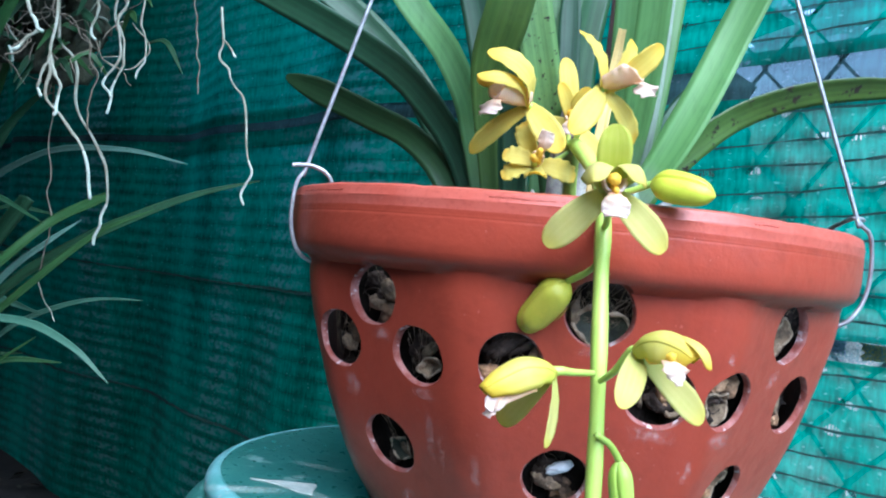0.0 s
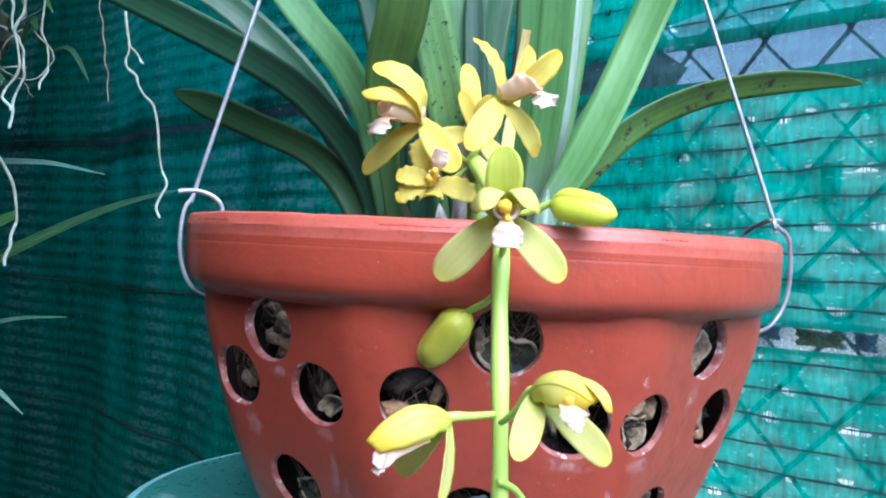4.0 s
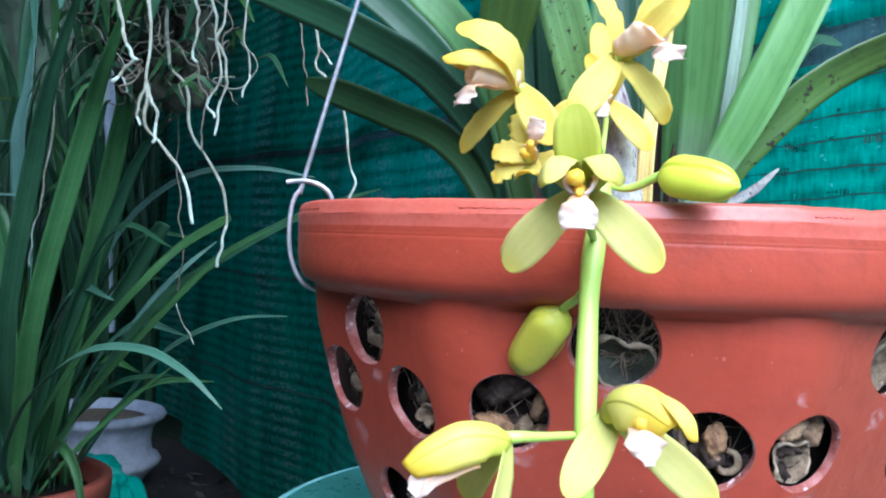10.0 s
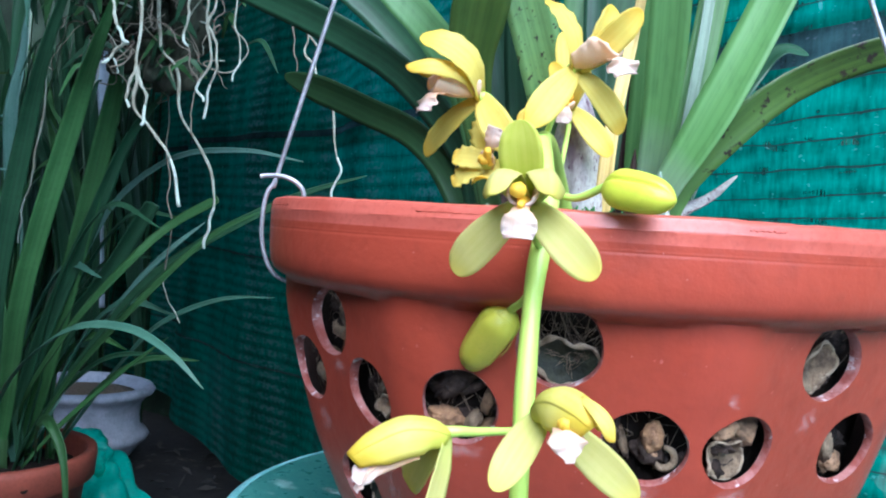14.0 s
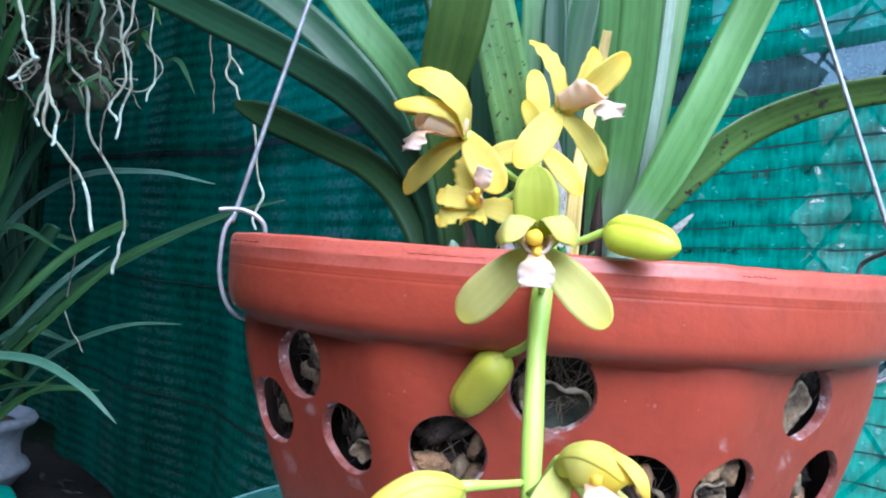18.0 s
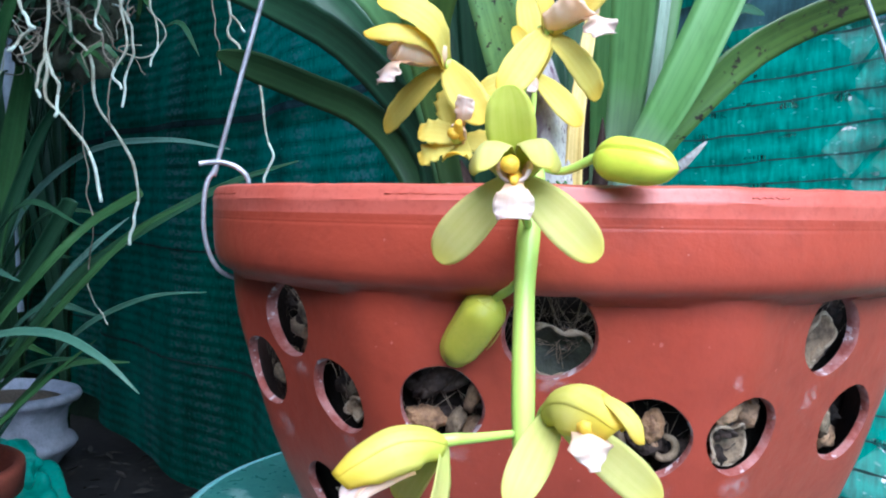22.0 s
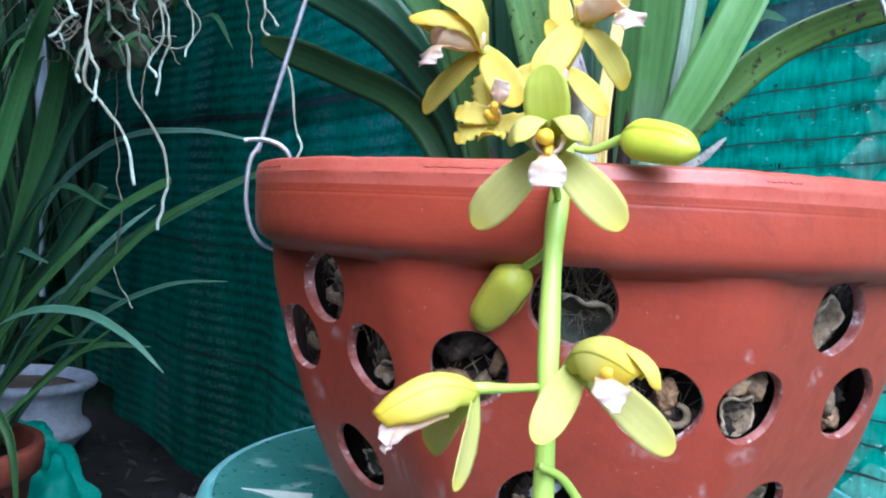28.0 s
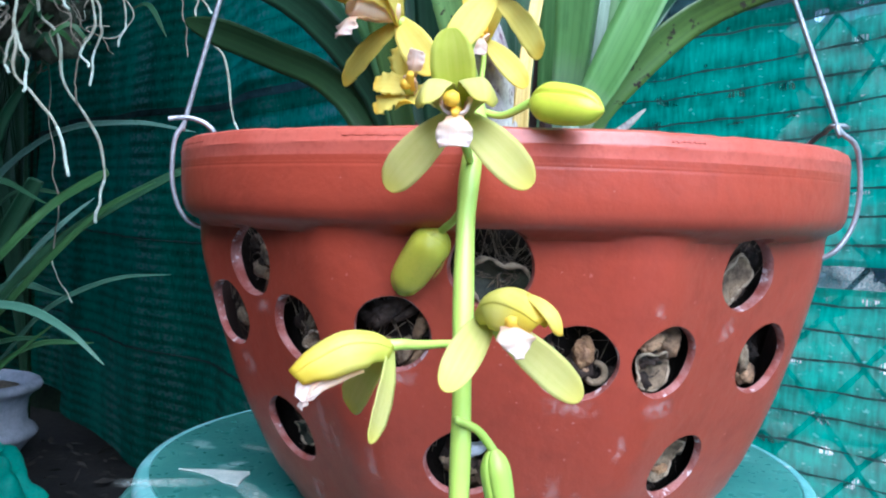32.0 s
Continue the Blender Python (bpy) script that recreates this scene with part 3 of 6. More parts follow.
def cloth(name, u0, u1, z0, z1, material, label, back=0.0, steps=(110, 70)):
    """A width of cloth between the heights z0(u) and z1(u)."""
    bm = bmesh.new()
    uv = bm.loops.layers.uv.new("UVMap")
    grid, flat = [], {}
    for i in range(steps[0] + 1):
        u = u0 + (u1 - u0) * i / steps[0]
        grid.append([])
        for j in range(steps[1] + 1):
            z = z0(u) + (z1(u) - z0(u)) * j / steps[1]
            v = bm.verts.new(net_at(u, z, back))
            grid[-1].append(v)
            flat[v] = (u, z)
    for i in range(steps[0]):
        for j in range(steps[1]):
            f = bm.faces.new((grid[i][j], grid[i + 1][j], grid[i + 1][j + 1], grid[i][j + 1]))
            for lp in f.loops:
                lp[uv].uv = flat[lp.vert]
    return part(name, bm, material, label=label)


def hem(u):
    return -0.055 + 0.024 * ease(u, 0.7, 1.3) + 0.028 * (ease(u, 0.9, 1.7) + ease(u, 1.4, 2.6)) * 1.5 + 0.008 * math.sin(u * 3)


def close_up(u):
    """How far the open strips have closed, towards the far end of the cloth."""
    return ease(u, 0.3, 1.0)


tagged(cloth("shade_net_lower", -1.3, 3.4, hem, lambda u: 0.546 + 0.0135 * close_up(u), NET, "", steps=(110, 50)), "teal green woven shade net, lower width", "shade net", kind="structure")
tagged(cloth("shade_net_slit", -1.3, 3.4, lambda u: 0.540, lambda u: 0.572, NET_SLIT, "", back=0.004, steps=(110, 3)), "grey open strip low in the net", "shade net", kind="structure")
net = tagged(cloth("shade_net", -1.3, 3.4, lambda u: 0.566 - 0.0062 * close_up(u), lambda u: 0.8055 + 0.010 * close_up(u), NET, ""), "teal green woven shade net hanging on the fence", "shade net", kind="structure")
tagged(cloth("shade_net_upper", -1.3, 3.4, lambda u: 0.8395 - 0.009 * close_up(u), lambda u: 2.1, NET, "", steps=(110, 50)), "teal green woven shade net, upper width", "shade net", kind="structure")
tagged(cloth("shade_net_seam", -1.3, 3.4, lambda u: 0.79, lambda u: 0.855, NET_GREY, "", back=0.004, steps=(110, 3)), "grey open mesh strip between two widths of net", "shade net", kind="structure")

# dark horizontal ribs of the cloth
bm = bmesh.new()
levels = [ROW_AT + ROW * k for k in range(31)] + [0.5597] + [0.8665 + 0.0252 * k for k in range(26)]
for row, z in enumerate(levels):
    if 0.54 < z < 0.572 and z != 0.5597:
        continue
    tilt = 0.003 * math.sin(row * 2.1)
    a = b = None
    for i in range(601):
        u = -1.2 + 4.0 * i / 600
        if z < hem(u) + 0.02 or z == 0.5597 and u < 0.7:
            a = b = None
            continue
        zz = z + tilt * math.sin(u * 3) + 0.0022 * noise.noise(Vector((u * 25, z * 40, 1)))
        ww = (0.0018 * max(0.26, 1 - 0.9 * max(0, u)) + (0.004 if row == 11 and u > 0.5 else 0.0032 if z == 0.5597 else 0)) * max(0.1, 0.62 + 0.55 * noise.noise(Vector((u * 260, z * 90, 4))) + 0.25 * noise.noise(Vector((u * 40, z * 9, 4))))
        c, d = bm.verts.new(net_at(u, zz - ww, -0.003)), bm.verts.new(net_at(u, zz + ww, -0.003))
        if a:
            bm.faces.new((a, c, d, b))
        a, b = c, d
under(net, part("rib", bm, RIB, label="dark woven ribs across the net"))
net["kind"] = "structure"

# chain-link fence behind the cloth: bent wires hooked into diamonds
chain = tagged(thing("chain_link_fence", (*NET_A, GROUND), "dark wire chain-link fence behind the shade net", "fence"), kind="structure")
PITCH = 0.0412
for k in range(64):
    u = -1.0 + k * PITCH * 1.0
    flip = 1 if k % 2 else -1
    bm = bmesh.new()
    pts = []
    m = 0
    zz = GROUND + 0.05
    while zz < 1.6:
        off = PITCH * 0.53 * (1 if m % 2 else -1) * flip
        pts.append(net_at(u + off, zz, 0.02 + 0.0016 * (1 if m % 2 else -1)))
        zz += 0.0455
        m += 1
    r = 0.0023
    prev = None
    for i, c in enumerate(pts):
        ring = [bm.verts.new(c + Vector((r * math.cos(q), r * 0.7 * math.sin(q), r * math.sin(q)))) for q in (0.4, 2.0, 3.6, 5.2)]
        if prev:
            for q in range(4):
                bm.faces.new((prev[q], prev[(q + 1) % 4], ring[(q + 1) % 4], ring[q]))
        prev = ring
    under(chain, part("link_wire", bm, CHAIN))

# scraps caught between cloth and fence; the pale ones stand in for light patches
for u, zz, sz, m, back in ((0.125, 0.692, (0.016, 0.002, 0.024), PALE_SCRAP, 0.012), (0.018, 0.698, (0.015, 0.002, 0.034), PALE_SCRAP, 0.012), (0.043, 0.606, (0.034, 0.002, 0.012), PALE_SCRAP, 0.012),
                           (0.022, 0.557, (0.036, 0.0012, 0.012), SCRAP_YELLOW, 0.009), (-0.018, 0.557, (0.016, 0.0012, 0.013), SCRAP_LILAC, 0.009), (0.072, 0.560, (0.018, 0.0012, 0.011), SCRAP_LILAC, 0.009)):
    bm = bmesh.new()
    bmesh.ops.create_grid(bm, x_segments=14, y_segments=8, size=0.62)
    bmesh.ops.extrude_face_region(bm, geom=bm.faces[:])
    for k, v in enumerate(bm.verts):
        torn = 1 + 0.22 * noise.noise(Vector((v.co.x * 4, v.co.y * 4, zz * 90)))
        v.co = Vector((v.co.x * torn * sz[0], sz[1] * (noise.noise(v.co * 3) + (0.4 if k < len(bm.verts) // 2 else -0.4)), v.co.y * torn * sz[2]))
    bmesh.ops.recalc_face_normals(bm, faces=bm.faces)
    q = Matrix.Rotation(math.atan2(NET_DIR.y, NET_DIR.x), 3, "Z")
    at = net_at(u, zz, back)
    for v in bm.verts:
        v.co = q @ v.co + at
    tagged(part("plastic_scrap", bm, m), "plastic scrap added behind the shade net for a bright patch", "scrap", group="scraps behind the net")

# what stands behind the fence: a dark hedge on one side, a pale yard on the other
def backdrop(name, p, q, z0, z1, material, label, seed):
    bm = bmesh.new()
    a, b = Vector(p), Vector(q)
    n, m = 60, 30
    nor = Vector((-(b - a).y, (b - a).x)).normalized()
    g = [[bm.verts.new((*(a + (b - a) * i / n + nor * (0.12 * noise.noise(Vector((i * 0.31, j * 0.33, seed))) + 0.10 * noise.noise(Vector((i * 1.3, j * 1.3, seed))))), z0 + (z1 - z0) * j / m)) for j in range(m + 1)] for i in range(n + 1)]
    for i in range(n):
        for j in range(m):
            bm.faces.new((g[i][j], g[i + 1][j], g[i + 1][j + 1], g[i][j + 1]))
    return tagged(part(name, bm, material), label, "backdrop", kind="structure")


backdrop("backdrop_hedge", (0.40, 2.05), (-4.6, 4.6), GROUND - 0.05, 3.0, HEDGE, "dark dense hedge behind the fence", 1.0)
# added hedge: keeps yard light off the back of the far net
backdrop("backdrop_hedge_return", (0.29, 1.14), (0.52, 2.1), GROUND - 0.05, 1.02, HEDGE, "added hedge close behind the net, blocking yard light", 3.0)
backdrop("backdrop_hedge_side", (-2.7, 0.0), (-3.6, 5.4), GROUND - 0.05, 3.2, HEDGE, "dark shaded plants at the end of the net", 4.0)
# out of view, added to cut the sky light from the front left
backdrop("backdrop_hedge_front", (-0.45, -1.45), (-2.75, 0.15), GROUND - 0.05, 2.7, HEDGE, "unseen tall hedge added to block light from one side", 5.0)
# out of view behind the camera, added to lower light from the front
backdrop("backdrop_hedge_near", (3.0, -1.6), (-3.0, -1.2), GROUND - 0.05, 1.1, HEDGE, "unseen dark hedge added behind the camera to cut front light", 9.0)
backdrop("backdrop_yard", (3.5, 1.0), (0.6, 3.2), GROUND - 0.05, 1.2, PAVE, "pale yard wall behind the fence", 7.0)

# added pale slab that bounces light onto the lower net
bm = bmesh.new()
pave = [(0.62, 0.86), (3.4, 0.2), (3.4, 1.3), (0.75, 3.1), (0.30, 1.25)]
low = [bm.verts.new((x, y, GROUND - 0.03)) for x, y in pave]
high = [bm.verts.new((x, y, GROUND + 0.05)) for x, y in pave]
bm.faces.new(high)
for i in range(5):
    bm.faces.new((low[i], low[(i + 1) % 5], high[(i + 1) % 5], high[i]))
bmesh.ops.recalc_face_normals(bm, faces=bm.faces)
tagged(part("yard_paving", bm, PAVE, smooth=False), "unseen pale slab added behind the fence to bounce light", "paving", kind="structure")
# out of view: pale slabs added to throw light up at the pot
bm = bmesh.new()
for i in range(6):
    for j in range(4):
        x, y = -0.35 + 0.42 * i, -1.25 + 0.36 * j
        c = [(x, y), (x + 0.412, y), (x + 0.412, y + 0.352), (x, y + 0.352)]
        low, high = ([bm.verts.new((*q, z)) for q in c] for z in (GROUND - 0.05, GROUND + 0.035 + 0.003 * ((i + j) % 2)))
        bm.faces.new(high)
        for k in range(4):
            bm.faces.new((low[k], low[(k + 1) % 4], high[(k + 1) % 4], high[k]))
bmesh.ops.recalc_face_normals(bm, faces=bm.faces)
tagged(part("path_paving", bm, CONCRETE, smooth=False), "unseen pale slabs added in front to bounce light up", "paving", kind="structure")

# unseen cover, put in only to keep light off the net's far side
bm = bmesh.new()
g = [[bm.verts.new((-1.75 + 2.20 * i / 12, -0.85 + 1.45 * i / 12 + (5.0 - 1.45 * i / 12) * j / 12, 1.75 + 0.03 * noise.noise(Vector((i, j, 0.5))))) for j in range(13)] for i in range(13)]
for i in range(12):
    for j in range(12):
        bm.faces.new((g[i][j], g[i + 1][j], g[i + 1][j + 1], g[i][j + 1]))
tagged(part("shade_roof", bm, HEDGE), "unseen dark cover added to shade the far net", "roof", kind="structure")

# ---------------------------------------------------------------- stool
SC, SZ, SR = (0.050, 0.555), 0.4715, 0.176
stool = thing("plastic_stool", (*SC, GROUND), "round teal green plastic stool, scuffed on top", "stool")
top = [(0.004, SZ), (SR * 0.3, SZ), (SR * 0.6, SZ), (SR - 0.010, SZ - 0.0002), (SR - 0.007, SZ - 0.0010), (SR - 0.007, SZ - 0.012), (SR - 0.016, SZ - 0.016), (0.004, SZ - 0.018)]
under(stool, part("seat", lathe(top, SC, 96), PLASTIC))
nose = [(SR - 0.0072 + 0.0074 * math.sin(q), SZ - 0.0078 + 0.0074 * math.cos(q)) for q in [radians(12 * k) for k in range(13)]] + [(SR - 0.008, SZ - 0.0152), (SR - 0.008, SZ - 0.0006)]
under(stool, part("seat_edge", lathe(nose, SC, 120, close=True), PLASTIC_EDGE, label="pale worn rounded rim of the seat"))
skirt = [(SR - 0.006, SZ - 0.0125), (SR + 0.003, SZ - 0.0150), (SR + 0.010, SZ - 0.0220), (SR + 0.018, SZ - 0.0340), (SR + 0.023, SZ - 0.0500), (SR + 0.026, SZ - 0.10), (SR + 0.035, SZ - 0.25), (SR + 0.05, GROUND + 0.012), (SR + 0.055, GROUND + 0.004),
         (SR + 0.048, GROUND + 0.004), (SR + 0.03, SZ - 0.25), (SR + 0.018, SZ - 0.09), (SR + 0.004, SZ - 0.030), (SR - 0.008, SZ - 0.017)]
under(stool, part("skirt", lathe(skirt, SC, 96, close=True), PLASTIC))
bm = bmesh.new()
scuff = [(-0.0927, 0.4974), (-0.0763, 0.4990), (-0.0570, 0.4992), (-0.0556, 0.4950), (-0.0565, 0.4862), (-0.0556, 0.4767), (-0.0640, 0.4800), (-0.0730, 0.4886), (-0.0830, 0.4945)]
bm.faces.new([bm.verts.new((x, y, SZ + 0.0006)) for x, y in scuff])
bmesh.ops.recalc_face_normals(bm, faces=bm.faces)
geo = bmesh.ops.extrude_face_region(bm, geom=bm.faces[:])
for v in geo["geom"]:
    if isinstance(v, bmesh.types.BMVert):
        v.co.z -= 0.0005
bmesh.ops.recalc_face_normals(bm, faces=bm.faces)
under(stool, part("scuff_mark", bm, WORN, label="white scuffed patch", smooth=False))
for x, y, ln, w, a in ((-0.045, 0.466, 0.060, 0.012, -0.9), (-0.066, 0.512, 0.016, 0.002, 0.9), (-0.090, 0.475, 0.050, 0.016, 0.2), (0.170, 0.470, 0.060, 0.020, 0.6), (-0.060, 0.540, 0.040, 0.010, -0.4)):
    bm = bmesh.new()
    uv = bm.loops.layers.uv.new("UVMap")
    c, d, e = Vector((x, y, SZ + 0.0004)), Vector((math.cos(a), math.sin(a), 0)) * ln / 2, Vector((-math.sin(a), math.cos(a), 0)) * w / 2
    f = bm.faces.new([bm.verts.new(p) for p in (c - d - e, c + d - e, c + d + e, c - d + e)])
    for lp, p in zip(f.loops, ((0, 0), (1, 0), (1, 1), (0, 1))):
        lp[uv].uv = p
    film = part("dust_smear", bm, SCUFF, label="faint pale dust smear", smooth=False)
    film.visible_shadow = False
    under(stool, film)

# ---------------------------------------------------------------- pot
PC = (0.066, 0.4964)
OUT = [(0.088, 0.4725), (0.0925, 0.4735), (0.0955, 0.477), (0.0985, 0.4815), (0.105, 0.490), (0.1115, 0.502), (0.118, 0.5165), (0.1237, 0.531), (0.1275, 0.543), (0.1316, 0.556), (0.1352, 0.569), (0.138, 0.580), (0.1394, 0.589), (0.1397, 0.5950),
       (0.1403, 0.5976), (0.1430, 0.5988), (0.1456, 0.6008), (0.1471, 0.6042), (0.1477, 0.609), (0.1479, 0.614), (0.14795, 0.6172), (0.14796, 0.6182), (0.14788, 0.61845), (0.14796, 0.6187), (0.14796, 0.6193), (0.14793, 0.61955), (0.14796, 0.6198), (0.14796, 0.6215), (0.1480, 0.6250), (0.14815, 0.6258), (0.14785, 0.6264), (0.1476, 0.6284), (0.1470, 0.6299), (0.1455, 0.6307)]
INN = [(0.1415, 0.6305), (0.1402, 0.6295), (0.1398, 0.6275), (0.1392, 0.610), (0.1362, 0.597), (0.1345, 0.585), (0.1285, 0.556), (0.1210, 0.531), (0.1090, 0.502), (0.0945, 0.485), (0.086, 0.4805)]


def flatten(az, z):
    """The body is pressed flat on eight sides between its foot and the rim: by how much its radius shrinks there."""
    k = 0.945 / math.cos(radians((az + 22.5) % 45 - 22.5))
    h = max(0.012 - abs(k - 1), 0) / 0.012
    k = min(k, 1) - h * h * 0.003
    return 1 - (1 - ease(z, 0.5951, 0.5976)) * ease(z, 0.474, 0.50) * (1 - k)


def radius_at(z):
    for (r0, z0), (r1, z1) in zip(OUT, OUT[1:]):
        if z0 <= z <= z1:
            return r0 + (r1 - r0) * (z - z0) / max(1e-6, z1 - z0)
    return OUT[0][0]


def on_pot(az, z, proud=0.0):
    """A place on the pot's outside and the normal there; az in degrees, 0 towards the path, positive to its right."""
    def at(q, h):
        r, a = radius_at(h) * flatten(q, h), radians(q)
        return Vector((PC[0] + r * math.sin(a), PC[1] - r * math.cos(a), h))
    nor = (at(az + 0.8, z) - at(az - 0.8, z)).cross(at(az, z + 0.0015) - at(az, z - 0.0015)).normalized()
    return at(az, z) + nor * proud, nor


HOLES = [(-47.2, 0.5821), (-59.4, 0.5595), (-35.1, 0.5585), (-47.8, 0.5143), (-15.4, 0.5612), (-0.4, 0.5857), (-5.1, 0.5135), (12.9, 0.5535), (43.9, 0.5833), (27.6, 0.5536), (54.8, 0.5500), (38.7, 0.5098)]
pot = thing("hanging_pot", (*PC, SZ), "red terracotta orchid pot with round side holes", "flower pot")
bm = lathe(OUT + INN, PC, 192)
for k, v in enumerate(bm.verts):
    inner = k >= len(OUT) * 192 and v.co.z < 0.60
    k = flatten(math.degrees(math.atan2(v.co.x - PC[0], PC[1] - v.co.y)), min(v.co.z, 0.594) if inner else v.co.z)
    if v.co.z > 0.6255:
        k += 0.0016 * noise.noise(v.co * 45) + 0.0022 * max(0, noise.noise(v.co * 130) - 0.25)
        v.co.z += 0.0006 * noise.noise(v.co * 38) - 0.0012 * max(0, noise.noise(v.co * 150) - 0.35)
    v.co.x, v.co.y = PC[0] + (v.co.x - PC[0]) * k, PC[1] + (v.co.y - PC[1]) * k
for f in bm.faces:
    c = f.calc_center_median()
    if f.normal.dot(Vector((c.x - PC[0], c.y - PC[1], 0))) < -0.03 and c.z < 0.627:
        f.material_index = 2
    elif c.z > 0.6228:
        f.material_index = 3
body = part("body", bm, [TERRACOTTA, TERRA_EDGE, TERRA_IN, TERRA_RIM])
bm = bmesh.new()
for i, (az, hz) in enumerate(HOLES):
    c, nor = on_pot(az, hz)
    x = Vector((0, 0, 1)).cross(nor).normalized()
    y = nor.cross(x)
    rings = []
    rr = 0.0137 + 0.0004 * math.sin(i * 2.7)
    wide = 1.07 if abs(az) > 25 else 1.0
    for r, d in ((rr, -0.016), (rr, -0.0016), (rr + 0.0004, -0.0007), (rr + 0.0010, 0.0001), (rr + 0.0017, 0.0010), (rr + 0.0019, 0.009)):
        rings.append([bm.verts.new(c + nor * d + r * (1 + 0.025 * math.sin(2 * q + i) + 0.012 * math.sin(5 * q + i * 2)) * (wide * math.cos(q) * x + 0.98 * math.sin(q) * y)) for q in [2 * math.pi * k / 40 for k in range(40)]])
    for a, b in zip(rings, rings[1:]):
        for k in range(40):
            bm.faces.new((a[k], a[(k + 1) % 40], b[(k + 1) % 40], b[k]))
    bm.faces.new(rings[0][::-1])
    bm.faces.new(rings[-1])
bmesh.ops.recalc_face_normals(bm, faces=bm.faces)
for f in bm.faces:
    f.material_index = 1
cutter = part("cutter", bm, [TERRACOTTA, TERRA_EDGE, TERRA_IN, TERRA_RIM])
cut = body.modifiers.new("holes", "BOOLEAN")
cut.operation, cut.solver, cut.object = "DIFFERENCE", "EXACT", cutter
bpy.context.view_layer.update()
made = bpy.data.meshes.new_from_object(body.evaluated_get(bpy.context.evaluated_depsgraph_get()))
body.modifiers.clear()
body.data = made
bpy.data.objects.remove(cutter)
made.polygons.foreach_set("use_smooth", [True] * len(made.polygons))
made.set_sharp_from_angle(angle=radians(38))
under(pot, body)

# ragged ridge of glaze just under the rim
for a0, a1 in ((-66, -50), (-20, -8), (22, 27)):
    pts = [on_pot(a0 + (a1 - a0) * k / 24, 0.6276 + 0.0007 * noise.noise(Vector((a0 + k * 0.9, 3, 1))) + 0.0004 * noise.noise(Vector((k * 2.3, a0, 5))), 0.00005)[0] for k in range(25)]
    under(pot, part("glaze_ridge", tube(pts, lambda s: 0.00014 + 0.00008 * math.sin(s * 40), n=72, sides=5), TERRACOTTA))

# pale flakes and lime streaks stuck to the outside
rnd2 = random.Random(77)
bm = bmesh.new()
for k in range(420):
    az, z = (rnd2.uniform(-75, 75), rnd2.uniform(0.478, 0.628)) if k < 260 else (rnd2.gauss(30, 22), rnd2.uniform(0.478, 0.598))
    if any(abs(az - a) < 8.5 and abs(z - h) < 0.018 for a, h in HOLES):
        continue
    c, nor = on_pot(az, z, 0.00015)
    x = Vector((0, 0, 1)).cross(nor).normalized()
    y = nor.cross(x)
    r = rnd2.choice((0.00012, 0.00015, 0.0002, 0.0003, 0.00045)) if k < 380 else rnd2.uniform(0.0004, 0.0008)
    lean = rnd2.uniform(0, 3)
    vs = [bm.verts.new(c + r * rnd2.uniform(0.5, 1.3) * (math.cos(q + lean) * x * rnd2.uniform(0.5, 1.6) + math.sin(q + lean) * y)) for q in (0, 1.2, 2.5, 3.7, 5.0)]
    bm.faces.new(vs)
under(pot, tagged(part("lime_speck", bm, TERRA_DUST), "tiny pale specks on the glaze", kind="stuff"))
STREAKS = [(-33, 0.536, 0.026, 0.0030), (-30, 0.526, 0.018, 0.0020), (-44, 0.499, 0.020, 0.0050), (12, 0.512, 0.026, 0.0034), (16, 0.505, 0.014, 0.0024), (-57, 0.545, 0.012, 0.0060), (41, 0.568, 0.010, 0.0050), (-4, 0.500, 0.010, 0.0090),
           (12.5, 0.5415, 0.008, 0.0105), (28, 0.5405, 0.008, 0.0080), (-45, 0.5690, 0.007, 0.0070), (-15.5, 0.5485, 0.006, 0.0080), (22, 0.528, 0.012, 0.0020), (24, 0.575, 0.006, 0.0020), (-22, 0.520, 0.016, 0.0024), (-34, 0.5455, 0.006, 0.0070), (-0.5, 0.5735, 0.006, 0.0080), (38, 0.4965, 0.008, 0.0080)]
for az, z, ln, w in STREAKS:
    bm = bmesh.new()
    uv = bm.loops.layers.uv.new("UVMap")
    prev = None
    for j in range(13):
        s_ = j / 12
        zz = z - ln * s_
        ww = math.degrees(w / radius_at(zz))
        drift = 1.2 * noise.noise(Vector((az * 3, s_ * 3, 8)))
        line = [bm.verts.new(on_pot(az + drift + ww * (k / 3 - 1), zz, 0.0004)[0]) for k in range(7)]
        if prev:
            for k in range(6):
                f = bm.faces.new((prev[k], prev[k + 1], line[k + 1], line[k]))
                for lp, p in zip(f.loops, ((k / 6, s_ - 1 / 12), ((k + 1) / 6, s_ - 1 / 12), ((k + 1) / 6, s_), (k / 6, s_))):
                    lp[uv].uv = p
        prev = line
    film = part("lime_streak", bm, DUST, label="pale dust streak on the glaze")
    film.visible_shadow = False
    under(pot, film)

# potting mix: dark core, chips behind the holes, fibres
mix = thing("potting_mix", (*PC, SZ + 0.01), "dark bark and husk potting mix filling the pot", "potting mix")
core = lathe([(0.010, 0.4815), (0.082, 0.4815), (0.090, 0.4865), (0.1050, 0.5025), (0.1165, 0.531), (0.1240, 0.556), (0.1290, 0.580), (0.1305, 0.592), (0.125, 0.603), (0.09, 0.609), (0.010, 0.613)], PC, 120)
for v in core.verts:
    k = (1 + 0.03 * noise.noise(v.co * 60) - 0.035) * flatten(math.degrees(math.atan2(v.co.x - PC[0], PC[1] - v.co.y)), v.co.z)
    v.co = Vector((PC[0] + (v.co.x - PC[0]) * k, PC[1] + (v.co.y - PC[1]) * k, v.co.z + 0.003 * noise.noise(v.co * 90)))
